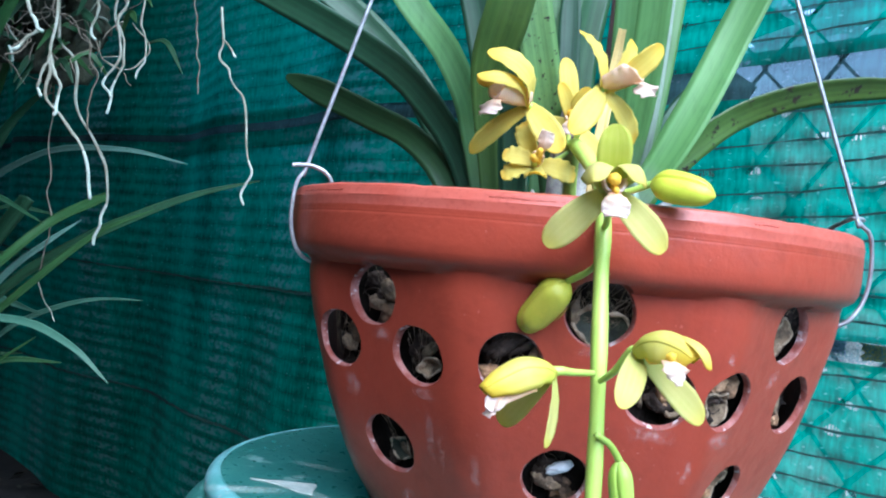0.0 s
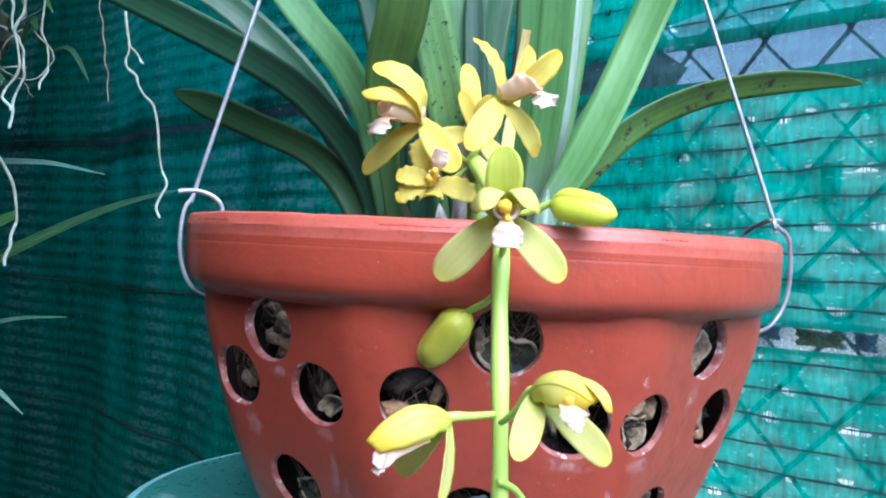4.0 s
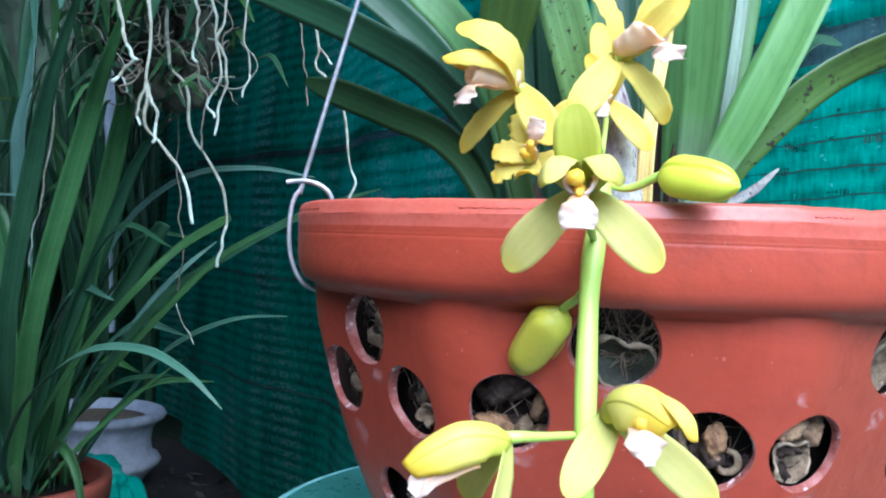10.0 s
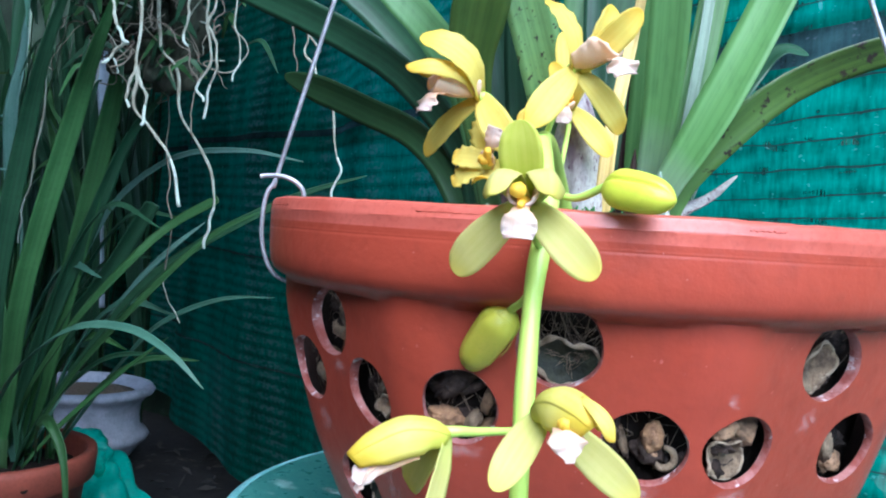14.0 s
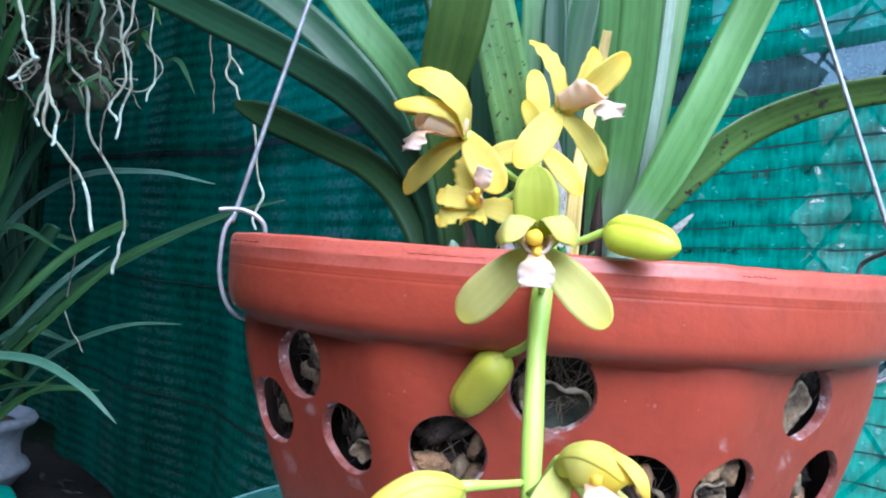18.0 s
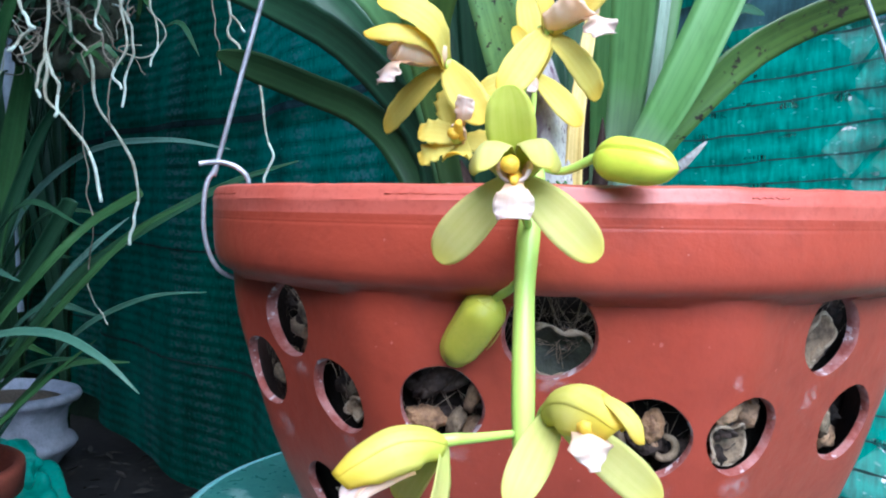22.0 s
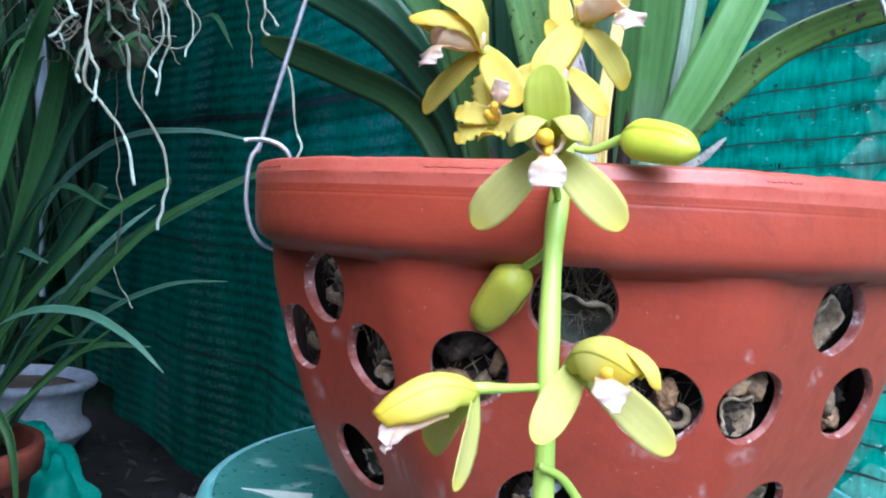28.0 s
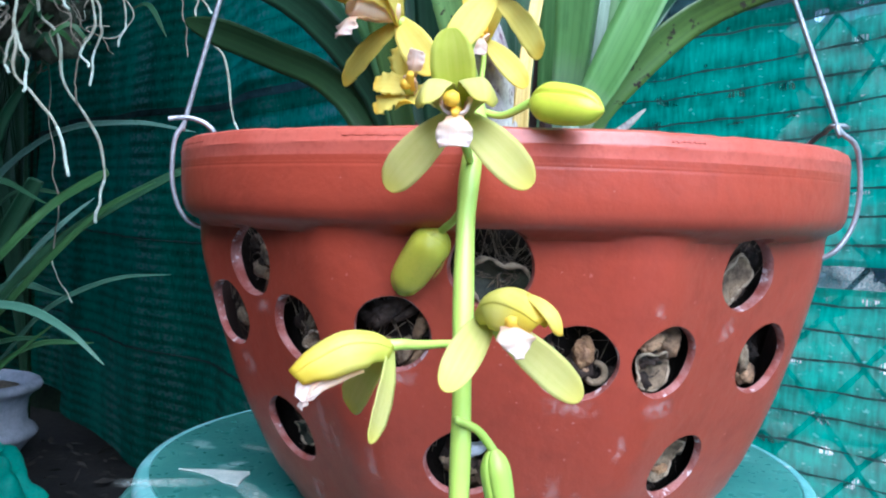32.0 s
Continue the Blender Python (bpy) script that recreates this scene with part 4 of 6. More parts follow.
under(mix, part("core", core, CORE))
rnd = random.Random(5)


def chip(at, out, size, curl, seed, material):
    """A curled piece of bark, about as wide as size."""
    r = random.Random(seed)
    n = Vector((r.uniform(-1, 1), r.uniform(-1, 1), r.uniform(-1, 1))).normalized()
    along = (out.cross(n)).normalized()
    pts = [at - along * size * 0.6 + out * 0.002, at - along * size * 0.2 + out * curl * size, at + along * size * 0.25 + out * curl * size * r.uniform(0.2, 0.8), at + along * size * 0.6 - out * 0.002]
    bm = blade(pts, size * r.uniform(0.6, 1.0), out + 0.5 * n, n=7, fold=r.uniform(0.3, 0.9), thick=0.0022, cross=5, shape=lambda s: 0.75 + 0.25 * math.sin(9 * s + seed), ripple=0.25)
    for v in bm.verts:
        v.co += Vector((noise.noise(v.co * 300), noise.noise(v.co * 310 + Vector((5, 0, 0))), noise.noise(v.co * 290))) * 0.0012
    return part("bark_chip", bm, material)


for i, (az, hz) in enumerate(HOLES):
    for k in range(2 if i == 5 else 4):
        p, nor = on_pot(az + rnd.uniform(-5.5, 5.5), hz - 0.012 + 0.005 * k + rnd.uniform(-0.003, 0.003), -0.0105 - rnd.random() * 0.003)
        bm = lump(p, rnd.uniform(0.0042, 0.0072), i * 7 + k, 0.45, 3, (rnd.uniform(0.7, 1.3), 0.8, rnd.uniform(0.7, 1.2)), rnd.uniform(0, 6))
        for v in bm.verts:
            v.co += nor * 0.0009 * math.sin((v.co - p).dot(Vector((0.6, 0.1, 0.8))) * 2600 + 3 * noise.noise(v.co * 400))
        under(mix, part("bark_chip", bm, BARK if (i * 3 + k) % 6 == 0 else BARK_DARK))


def piece(i, daz, dz, size, shape, material, depth=-0.0070, lean=0.0, seed=1):
    """A wrinkled chunk of husk behind hole i: shape is its width, depth and height as parts of size."""
    az, hz = HOLES[i]
    p, nor = on_pot(az + daz, hz + dz, depth)
    x = Vector((0, 0, 1)).cross(nor).normalized()
    q = Matrix((x, nor, nor.cross(x) * -1)).transposed() @ Matrix.Rotation(lean, 3, "Y")
    bm = bmesh.new()
    bmesh.ops.create_icosphere(bm, subdivisions=4, radius=1)
    for v in bm.verts:
        k = 1 + 0.22 * noise.noise(v.co * 1.6 + Vector((seed * 5, 0, 0))) - 0.30 * abs(noise.noise(v.co * 3.5 + Vector((0, seed, 0)))) - 0.16 * abs(noise.noise(Vector((v.co.x * 9, v.co.y * 9, v.co.z * 4))))
        v.co = p + q @ Vector([c * d * size * k for c, d in zip(v.co, shape)])
    under(mix, part("husk_piece", bm, material))


def bowl(i, daz, dz, w, h, inside, dip=0.0, depth=0.0040, sunk=-0.0046, lean=0.0, seed=1, brim=0.0005):
    """A husk shell behind hole i, its hollow side outwards, with a pale thick wavy rim that dips at the top."""
    az, hz = HOLES[i]
    p, nor = on_pot(az + daz, hz + dz, sunk)
    x = Vector((0, 0, 1)).cross(nor).normalized()
    y = nor.cross(x)

    def at(rho, q, push=0.0):
        k = 1 + 0.10 * math.sin(2 * q + seed) + 0.06 * math.sin(5 * q + seed * 2) - dip * math.exp(-((q - math.pi / 2) / 0.42) ** 2)
        a = w * rho * k * math.cos(q)
        c = h * rho * k * math.sin(q)
        wave = 0.0011 * rho * math.sin(3 * q + seed) + 0.0006 * noise.noise(Vector((a, c, seed * 0.01)) * 500)
        return p + x * (a * math.cos(lean) - c * math.sin(lean)) + y * (a * math.sin(lean) + c * math.cos(lean)) - nor * (depth * (1 - rho ** 2.2) + push - wave)

    bm, turns = bmesh.new(), 40
    skins = [[[bm.verts.new(at(r / 8, 2 * math.pi * k / turns, push)) for k in range(turns)] for r in range(1, 9)] for push in (0.0, 0.0012)]
    for rows, mid in zip(skins, (at(0, 0), at(0, 0, 0.0012))):
        m = bm.verts.new(mid)
        for k in range(turns):
            bm.faces.new((m, rows[0][k], rows[0][(k + 1) % turns]))
        for r0, r1 in zip(rows, rows[1:]):
            for k in range(turns):
                bm.faces.new((r0[k], r1[k], r1[(k + 1) % turns], r0[(k + 1) % turns]))
    for k in range(turns):
        bm.faces.new((skins[0][-1][k], skins[1][-1][k], skins[1][-1][(k + 1) % turns], skins[0][-1][(k + 1) % turns]))
    bmesh.ops.recalc_face_normals(bm, faces=bm.faces)
    cupped = part("husk_shell", bm, inside)
    under(mix, cupped)
    lip_line = [at(1.0, 2 * math.pi * k / 36, 0.0004) for k in range(37)]
    edge_ = part("husk_rim", tube(lip_line, lambda s: brim * (1 + 0.35 * math.sin(s * 31 + seed) + 0.25 * math.sin(s * 73)), n=110, sides=6), HUSK_RIM, label="pale rim of the husk")
    edge_.parent, edge_.matrix_parent_inverse = cupped, Matrix()


bowl(5, 1.0, -0.0070, 0.0108, 0.0092, HUSK_GREEN, dip=0.16, lean=-0.2, seed=2, brim=0.00085)
bowl(9, -0.4, -0.0048, 0.0090, 0.0078, HUSK_GREY, dip=0.30, lean=0.12, seed=4)
bowl(8, -0.6, -0.0030, 0.0078, 0.0098, HUSK_GREY, dip=0.05, lean=-0.45, seed=6)
bowl(3, 0.4, -0.0045, 0.0066, 0.0062, HUSK_GREEN, dip=0.1, lean=0.4, seed=9)
bowl(11, 0.2, 0.0000, 0.0078, 0.0090, HUSK_GREY, dip=0.1, lean=-0.3, seed=11)
bowl(2, 0.8, -0.0060, 0.0078, 0.0040, BARK_PALE, dip=0.1, lean=0.35, seed=12)
piece(4, -3.2, -0.0075, 0.0062, (1.2, 0.7, 0.8), NUT, seed=2)
piece(4, 1.4, -0.0085, 0.0060, (0.5, 0.6, 1.0), HUSK_GREY, lean=-0.4, seed=3)
piece(4, -0.5, 0.0055, 0.0078, (1.3, 0.4, 0.5), BARK_DARK, lean=0.7, seed=33)
piece(4, 4.2, 0.001, 0.0050, (0.5, 0.5, 1.3), BARK, lean=-0.3, seed=4)
piece(4, 2.0, 0.005, 0.0050, (1.3, 0.5, 0.4), BARK_DARK, lean=0.5, seed=5)
piece(5, -4.2, -0.002, 0.0045, (0.6, 0.5, 1.3), HUSK_GREY, seed=6)
piece(6, 1.5, 0.001, 0.0055, (1.3, 0.4, 0.5), PALE_SCRAP, lean=0.5, seed=7, depth=-0.0070)
piece(6, -1.5, -0.006, 0.0060, (1.2, 0.5, 0.6), HUSK_GREY, lean=-0.4, seed=8)
piece(7, 1.2, 0.0015, 0.0056, (0.72, 0.6, 1.15), NUT, seed=9, depth=-0.0058)
piece(7, 1.2, -0.0055, 0.0040, (0.8, 0.6, 0.6), BARK, seed=10)
piece(7, -3.2, -0.003, 0.0060, (0.3, 0.4, 1.2), HUSK_GREY, lean=0.3, seed=11, depth=-0.0095)
piece(7, -4.6, 0.003, 0.0055, (0.3, 0.4, 1.1), BARK_DARK, lean=-0.2, seed=12)
piece(9, -0.8, 0.0045, 0.0050, (1.2, 0.5, 0.6), BARK, lean=0.4, seed=13)
piece(8, 1.5, -0.009, 0.0050, (1.0, 0.5, 0.5), BARK_PALE, lean=0.8, seed=15)
piece(10, -0.5, -0.003, 0.0070, (0.5, 0.4, 1.1), BARK_PALE, lean=0.4, seed=16)
piece(11, 1.5, -0.006, 0.0050, (1.0, 0.5, 0.5), NUT, seed=18)
piece(0, 1.5, 0.002, 0.0055, (0.8, 0.5, 1.1), HUSK_GREY, lean=0.5, seed=19)
piece(0, -2.0, -0.005, 0.0055, (1.1, 0.5, 0.7), BARK_PALE, seed=20)
piece(1, -0.5, -0.004, 0.0055, (1.0, 0.5, 0.8), HUSK_GREY, lean=-0.3, seed=21)
piece(2, 0.5, 0.001, 0.0060, (1.2, 0.4, 0.45), BARK_PALE, lean=0.6, seed=22)
piece(3, 2.0, -0.006, 0.0050, (1.1, 0.4, 0.5), HUSK_GREY, lean=-0.5, seed=25)
p0, nor0 = on_pot(HOLES[7][0] + 3.2, HOLES[7][1] - 0.006, -0.0068)
x0 = Vector((0, 0, 1)).cross(nor0).normalized()
under(mix, part("husk_curl", tube([p0 + 0.0036 * (math.cos(q) * x0 + math.sin(q) * Vector((0, 0, 1))) for q in (1.6, 0.7, -0.2, -1.1, -2.0, -2.8)], lambda s: 0.0009 + 0.0005 * math.sin(3 * s), n=20, sides=8), BARK_PALE))
bm = bmesh.new()
for i, (az, hz) in enumerate(HOLES):
    for k in range(46 if i == 5 else 16 if i in (8, 2, 1) else 9):
        a0, z0 = az + rnd.uniform(-6, 6), hz + rnd.uniform(-0.008, 0.013)
        pts = [on_pot(a0 + rnd.uniform(-5, 5) * j * 0.4, z0 + rnd.uniform(-0.006, 0.006) * j, -0.0065 - 0.003 * rnd.random())[0] for j in range(4)]
        tube(pts, rnd.uniform(0.00006, 0.00013), n=9, sides=4, bm=bm)
under(mix, tagged(part("fibre", bm, FIBRE), "thin brown root fibres", kind="stuff"))
for k in range(16):
    a, r = rnd.uniform(0, 6.28), rnd.uniform(0.05, 0.115)
    under(mix, chip(Vector((PC[0] + r * math.cos(a), PC[1] + r * math.sin(a), 0.6085)), Vector((0, 0, 1)), rnd.uniform(0.012, 0.02), 0.2, 200 + k, BARK_PALE if k % 3 == 0 else BARK))

# wire hanger: three wires hooked under the lip
APEX = Vector((0.0385, 0.462, 1.05))
hanger = thing("wire_hanger", APEX, "grey galvanised wire hanger hooked round the pot rim", "hanger")


def at_rim(az, r, z):
    a = radians(az)
    return Vector((PC[0] + r * math.sin(a), PC[1] - r * math.cos(a), z))


for az, turn_in, r_cross, z_cross, sgn in ((-69.5, -7.5, 0.1468, 0.6392, 0.0), (65.0, 11.0, 0.1432, 0.6408, 1.0), (180, 9, 0.1455, 0.6400, 0.5)):
    cross = at_rim(az, r_cross, z_cross)
    top_end = APEX + Vector((0.014, 0, 0)) if az == 65.0 else APEX
    way = (top_end - cross).normalized()
    if az < 0:
        fall = [at_rim(az, 0.1502, 0.6330), at_rim(az, 0.1516, 0.6250), at_rim(az, 0.1516, 0.6130), at_rim(az, 0.1492, 0.6030), at_rim(az, 0.1450, 0.5965), at_rim(az, 0.1390, 0.5935)]
        hook = [at_rim(az, 0.1538, z_cross + 0.0006), at_rim(az, 0.1500, z_cross + 0.0012), at_rim(az + 0.6, 0.1440, z_cross + 0.0012), at_rim(az + 1.2, 0.1375, z_cross - 0.0014), at_rim(az + 1.4, 0.1340, z_cross - 0.0070), at_rim(az + 1.4, 0.1338, z_cross - 0.022)]
    else:
        fall = [at_rim(az + 2.0 * sgn, 0.1492, 0.6345), at_rim(az + 3.6 * sgn, 0.1512, 0.6265), at_rim(az + 4.2 * sgn, 0.1516, 0.613), at_rim(az + 4.0 * sgn, 0.1495, 0.6015), at_rim(az + 3.0 * sgn, 0.1445, 0.5925), at_rim(az + 2.4 * sgn, 0.1390, 0.5885)]
        hook = [at_rim(az + 3.6 * sgn, r_cross + 0.0030, z_cross + 0.0002), at_rim(az + 1.4 * sgn, r_cross + 0.0018, z_cross + 0.0004), at_rim(az, r_cross - 0.0019, z_cross + 0.0001), at_rim(az + turn_in * 0.45, r_cross - 0.0055, z_cross - 0.0010), at_rim(az + turn_in * 0.8, r_cross - 0.0095, z_cross - 0.0032), at_rim(az + turn_in, r_cross - 0.0125, z_cross - 0.0075), at_rim(az + turn_in, r_cross - 0.0125, z_cross - 0.022)]
    run = [top_end, cross + way * 0.25, cross + way * 0.02, cross, *fall]
    under(hanger, part("wire", tube(run, 0.00105, n=80, sides=8), WIRE))
    under(hanger, part("hook", tube(hook, 0.00105, n=40, sides=8), WIRE))

# ---------------------------------------------------------------- orchid in the pot
orchid = thing("cymbidium_orchid", (0.06, 0.49, 0.60), "yellow flowering cymbidium orchid with strap leaves", "orchid")


def leaf(pts, width, material, face=(0, -1, 0.25), fold=0.22, label="", n=26, shape=None, twist=0.0, parent=None):
    ob = part("leaf", blade(pts, width, face, n=n, fold=fold, thick=0.0012, shape=shape, twist=twist), material, label=label)
    under(parent or orchid, ob)
    return ob


fan = lambda s: (0.40 + 0.60 * min(1, s * 2.6)) * min(1, (1 - s) * 7 + 0.02) ** 0.5
strap = lambda s: (0.62 + 0.38 * min(1, s * 3)) * min(1, (1 - s) * 7 + 0.02) ** 0.5
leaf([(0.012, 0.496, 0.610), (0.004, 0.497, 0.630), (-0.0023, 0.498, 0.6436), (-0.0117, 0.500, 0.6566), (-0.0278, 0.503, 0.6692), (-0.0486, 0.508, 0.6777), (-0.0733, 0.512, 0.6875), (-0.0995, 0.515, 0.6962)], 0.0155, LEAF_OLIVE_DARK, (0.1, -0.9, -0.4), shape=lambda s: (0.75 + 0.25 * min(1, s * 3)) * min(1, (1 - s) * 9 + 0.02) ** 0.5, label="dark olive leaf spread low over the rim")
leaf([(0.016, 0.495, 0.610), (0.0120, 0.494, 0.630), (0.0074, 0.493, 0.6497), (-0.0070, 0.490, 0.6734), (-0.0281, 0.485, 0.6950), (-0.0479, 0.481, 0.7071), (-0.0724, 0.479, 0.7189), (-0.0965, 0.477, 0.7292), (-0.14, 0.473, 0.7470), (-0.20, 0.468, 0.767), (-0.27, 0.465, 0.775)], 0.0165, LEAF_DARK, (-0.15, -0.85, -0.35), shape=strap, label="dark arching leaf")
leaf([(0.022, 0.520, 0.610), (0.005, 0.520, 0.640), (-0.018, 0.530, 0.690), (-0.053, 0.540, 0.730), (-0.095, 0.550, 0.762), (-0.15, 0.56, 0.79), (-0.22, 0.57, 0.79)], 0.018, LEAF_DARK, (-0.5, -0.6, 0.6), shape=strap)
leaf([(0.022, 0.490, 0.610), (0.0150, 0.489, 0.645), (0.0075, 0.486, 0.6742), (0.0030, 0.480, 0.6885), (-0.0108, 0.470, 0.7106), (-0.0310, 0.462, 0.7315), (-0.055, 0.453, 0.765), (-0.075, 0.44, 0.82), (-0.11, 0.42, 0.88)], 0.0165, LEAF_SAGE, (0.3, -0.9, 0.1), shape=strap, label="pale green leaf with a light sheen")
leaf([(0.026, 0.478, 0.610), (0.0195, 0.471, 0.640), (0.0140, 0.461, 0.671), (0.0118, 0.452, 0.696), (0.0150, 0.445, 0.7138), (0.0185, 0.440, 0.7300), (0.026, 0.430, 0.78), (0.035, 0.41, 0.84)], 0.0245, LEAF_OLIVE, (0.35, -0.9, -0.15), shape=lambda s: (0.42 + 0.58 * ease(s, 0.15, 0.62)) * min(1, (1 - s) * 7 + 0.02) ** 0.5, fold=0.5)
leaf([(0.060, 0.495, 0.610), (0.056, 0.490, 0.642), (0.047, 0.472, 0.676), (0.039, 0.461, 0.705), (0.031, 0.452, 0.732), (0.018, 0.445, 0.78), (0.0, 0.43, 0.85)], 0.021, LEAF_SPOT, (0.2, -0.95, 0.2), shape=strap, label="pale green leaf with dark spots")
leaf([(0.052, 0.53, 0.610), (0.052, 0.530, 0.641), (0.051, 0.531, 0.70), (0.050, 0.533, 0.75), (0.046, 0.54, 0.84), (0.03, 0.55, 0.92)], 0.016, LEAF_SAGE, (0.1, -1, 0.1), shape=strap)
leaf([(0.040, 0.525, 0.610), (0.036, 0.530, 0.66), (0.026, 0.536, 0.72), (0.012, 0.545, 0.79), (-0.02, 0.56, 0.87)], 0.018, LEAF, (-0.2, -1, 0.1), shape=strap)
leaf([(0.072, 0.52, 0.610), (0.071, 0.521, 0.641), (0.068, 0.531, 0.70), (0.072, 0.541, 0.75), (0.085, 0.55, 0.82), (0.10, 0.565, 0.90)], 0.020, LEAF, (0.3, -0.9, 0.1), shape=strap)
leaf([(0.076, 0.505, 0.610), (0.078, 0.501, 0.640), (0.081, 0.510, 0.69), (0.084, 0.520, 0.74), (0.088, 0.535, 0.82)], 0.0065, SHEATH_DARK, (0.2, -1, 0), shape=strap, label="dark purplish withered leaf base")
leaf([(0.086, 0.495, 0.610), (0.090, 0.488, 0.641), (0.0935, 0.478, 0.685), (0.0945, 0.468, 0.723), (0.094, 0.460, 0.76), (0.090, 0.445, 0.83), (0.08, 0.42, 0.90)], 0.0175, LEAF_PALE, (0.05, -1, 0.15), shape=fan, label="broad pale green leaf")
leaf([(0.084, 0.505, 0.610), (0.0855, 0.500, 0.650), (0.0865, 0.495, 0.70), (0.0855, 0.49, 0.76), (0.080, 0.485, 0.84)], 0.015, LEAF_PALE, (0.1, -1, 0.1), shape=strap)
leaf([(0.094, 0.50, 0.610), (0.099, 0.500, 0.642), (0.107, 0.510, 0.687), (0.114, 0.520, 0.731), (0.120, 0.53, 0.78), (0.128, 0.55, 0.86)], 0.014, LEAF_PALE, (0.1, -1, 0.1), shape=fan)
leaf([(0.090, 0.485, 0.610), (0.096, 0.472, 0.640), (0.110, 0.468, 0.667), (0.127, 0.470, 0.703), (0.144, 0.477, 0.743), (0.168, 0.475, 0.80), (0.20, 0.47, 0.86)], 0.0195, LEAF_PALE, (-0.35, -0.9, 0.25), shape=fan)
leaf([(0.094, 0.485, 0.612), (0.101, 0.483, 0.642), (0.117, 0.482, 0.664), (0.144, 0.485, 0.690), (0.176, 0.487, 0.7065), (0.209, 0.488, 0.715), (0.240, 0.489, 0.7185), (0.262, 0.489, 0.7185)], 0.0165, LEAF_ARCH, (-0.1, -0.8, -0.5), shape=lambda s: (0.72 + 0.28 * min(1, s * 3)) * (1 - 0.25 * s) * min(1, (1 - s) * 4 + 0.02) ** 0.6, label="arched leaf with dark spots along its edge")
for pts, w in (([(0.096, 0.499, 0.610), (0.1010, 0.498, 0.645), (0.1075, 0.503, 0.69), (0.1125, 0.512, 0.735), (0.117, 0.525, 0.80)], 0.0050), ([(0.099, 0.493, 0.610), (0.1045, 0.491, 0.640), (0.1150, 0.490, 0.675), (0.1240, 0.492, 0.700)], 0.0046), ([(0.090, 0.497, 0.610), (0.0930, 0.493, 0.650), (0.0985, 0.492, 0.70), (0.1015, 0.492, 0.75)], 0.0045)):
    leaf(pts, w, LEAF_BASE, (0.1, -1, 0.1), shape=strap, fold=0.5, label="narrow pale grey-lilac leaf base")
for pts, w in (([(0.030, 0.505, 0.610), (0.026, 0.506, 0.645), (0.018, 0.510, 0.690), (0.006, 0.516, 0.74), (-0.015, 0.52, 0.81)], 0.017), ([(0.036, 0.497, 0.610), (0.033, 0.492, 0.650), (0.028, 0.488, 0.70), (0.026, 0.486, 0.76)], 0.014), ([(0.066, 0.515, 0.610), (0.064, 0.517, 0.66), (0.061, 0.522, 0.71), (0.058, 0.53, 0.78)], 0.013)):
    leaf(pts, w, LEAF_DARK, (-0.1, -1, 0.1), shape=strap)
leaf([(0.10, 0.53, 0.615), (0.118, 0.56, 0.67), (0.141, 0.595, 0.712), (0.157, 0.60, 0.731), (0.172, 0.60, 0.729)], 0.012, LEAF_DARK, (0, -0.6, 0.8), shape=strap)
leaf([(0.071, 0.462, 0.607), (0.0715, 0.460, 0.630), (0.0730, 0.465, 0.665), (0.0785, 0.475, 0.705), (0.0825, 0.482, 0.733)], 0.0085, STRAW, (0, -1, 0), fold=0.5, label="yellowed dry leaf base", shape=lambda s: 1 - 0.5 * s)
for x, y, h, w, dx, m in ((0.063, 0.462, 0.092, 0.032, -0.006, SHEATH), (0.067, 0.463, 0.052, 0.014, 0.003, SHEATH), (0.030, 0.476, 0.042, 0.018, -0.006, SHEATH_DARK), (0.0825, 0.474, 0.060, 0.009, 0.001, SHEATH_DARK),
                          (0.094, 0.468, 0.038, 0.020, 0.004, SHEATH), (0.048, 0.464, 0.040, 0.016, -0.006, SHEATH), (0.099, 0.470, 0.030, 0.013, 0.007, LEAF_BASE), (0.091, 0.464, 0.050, 0.016, 0.004, LEAF_BASE), (0.088, 0.461, 0.030, 0.012, 0.000, SHEATH), (0.026, 0.472, 0.036, 0.016, -0.008, LEAF_BASE)):
    under(orchid, part("sheath", blade([(x, y, 0.602), (x + dx * 0.2, y - 0.004, 0.602 + h * 0.35), (x + dx * 0.6, y - 0.003, 0.602 + h * 0.7), (x + dx, y + 0.004, 0.602 + h)], w, (0.1, -1, 0.1), n=16, fold=-0.8,
                                       shape=lambda s: (1 - 0.55 * s) * min(1, (1 - s) * 3 + 0.03) ** 0.6, ripple=0.1, cross=8), m, label="papery sheath round a leaf base"))
under(orchid, part("sheath", blade([(0.094, 0.478, 0.622), (0.105, 0.487, 0.634), (0.118, 0.499, 0.642), (0.1305, 0.509, 0.6545)], 0.012, (0, -0.4, 0.9), n=14, fold=0.7, shape=lambda s: (1 - s) ** 0.7 + 0.05), SHEATH, label="dry grey sheath with a pointed tip"))
bm = bmesh.new()
for k in range(90):
    c = Vector((0.060 + rnd.gauss(0, 0.006), 0.446 + rnd.gauss(0, 0.004), 0.621 + rnd.uniform(0, 0.010)))
    tube([c, c + Vector((rnd.uniform(-1, 1), rnd.uniform(-1, 1), 1.5)) * 0.0012, c + Vector((rnd.uniform(-1, 1), rnd.uniform(-1, 1), 1.5)) * 0.0026], 0.0005, n=3, sides=4, bm=bm)
under(orchid, tagged(part("moss", bm, MOSS), "tuft of green moss", kind="stuff"))
under(orchid, part("moss_cushion", lump((0.060, 0.447, 0.613), 0.012, 3, 0.3, 3, (1, 0.7, 0.8)), MOSS))

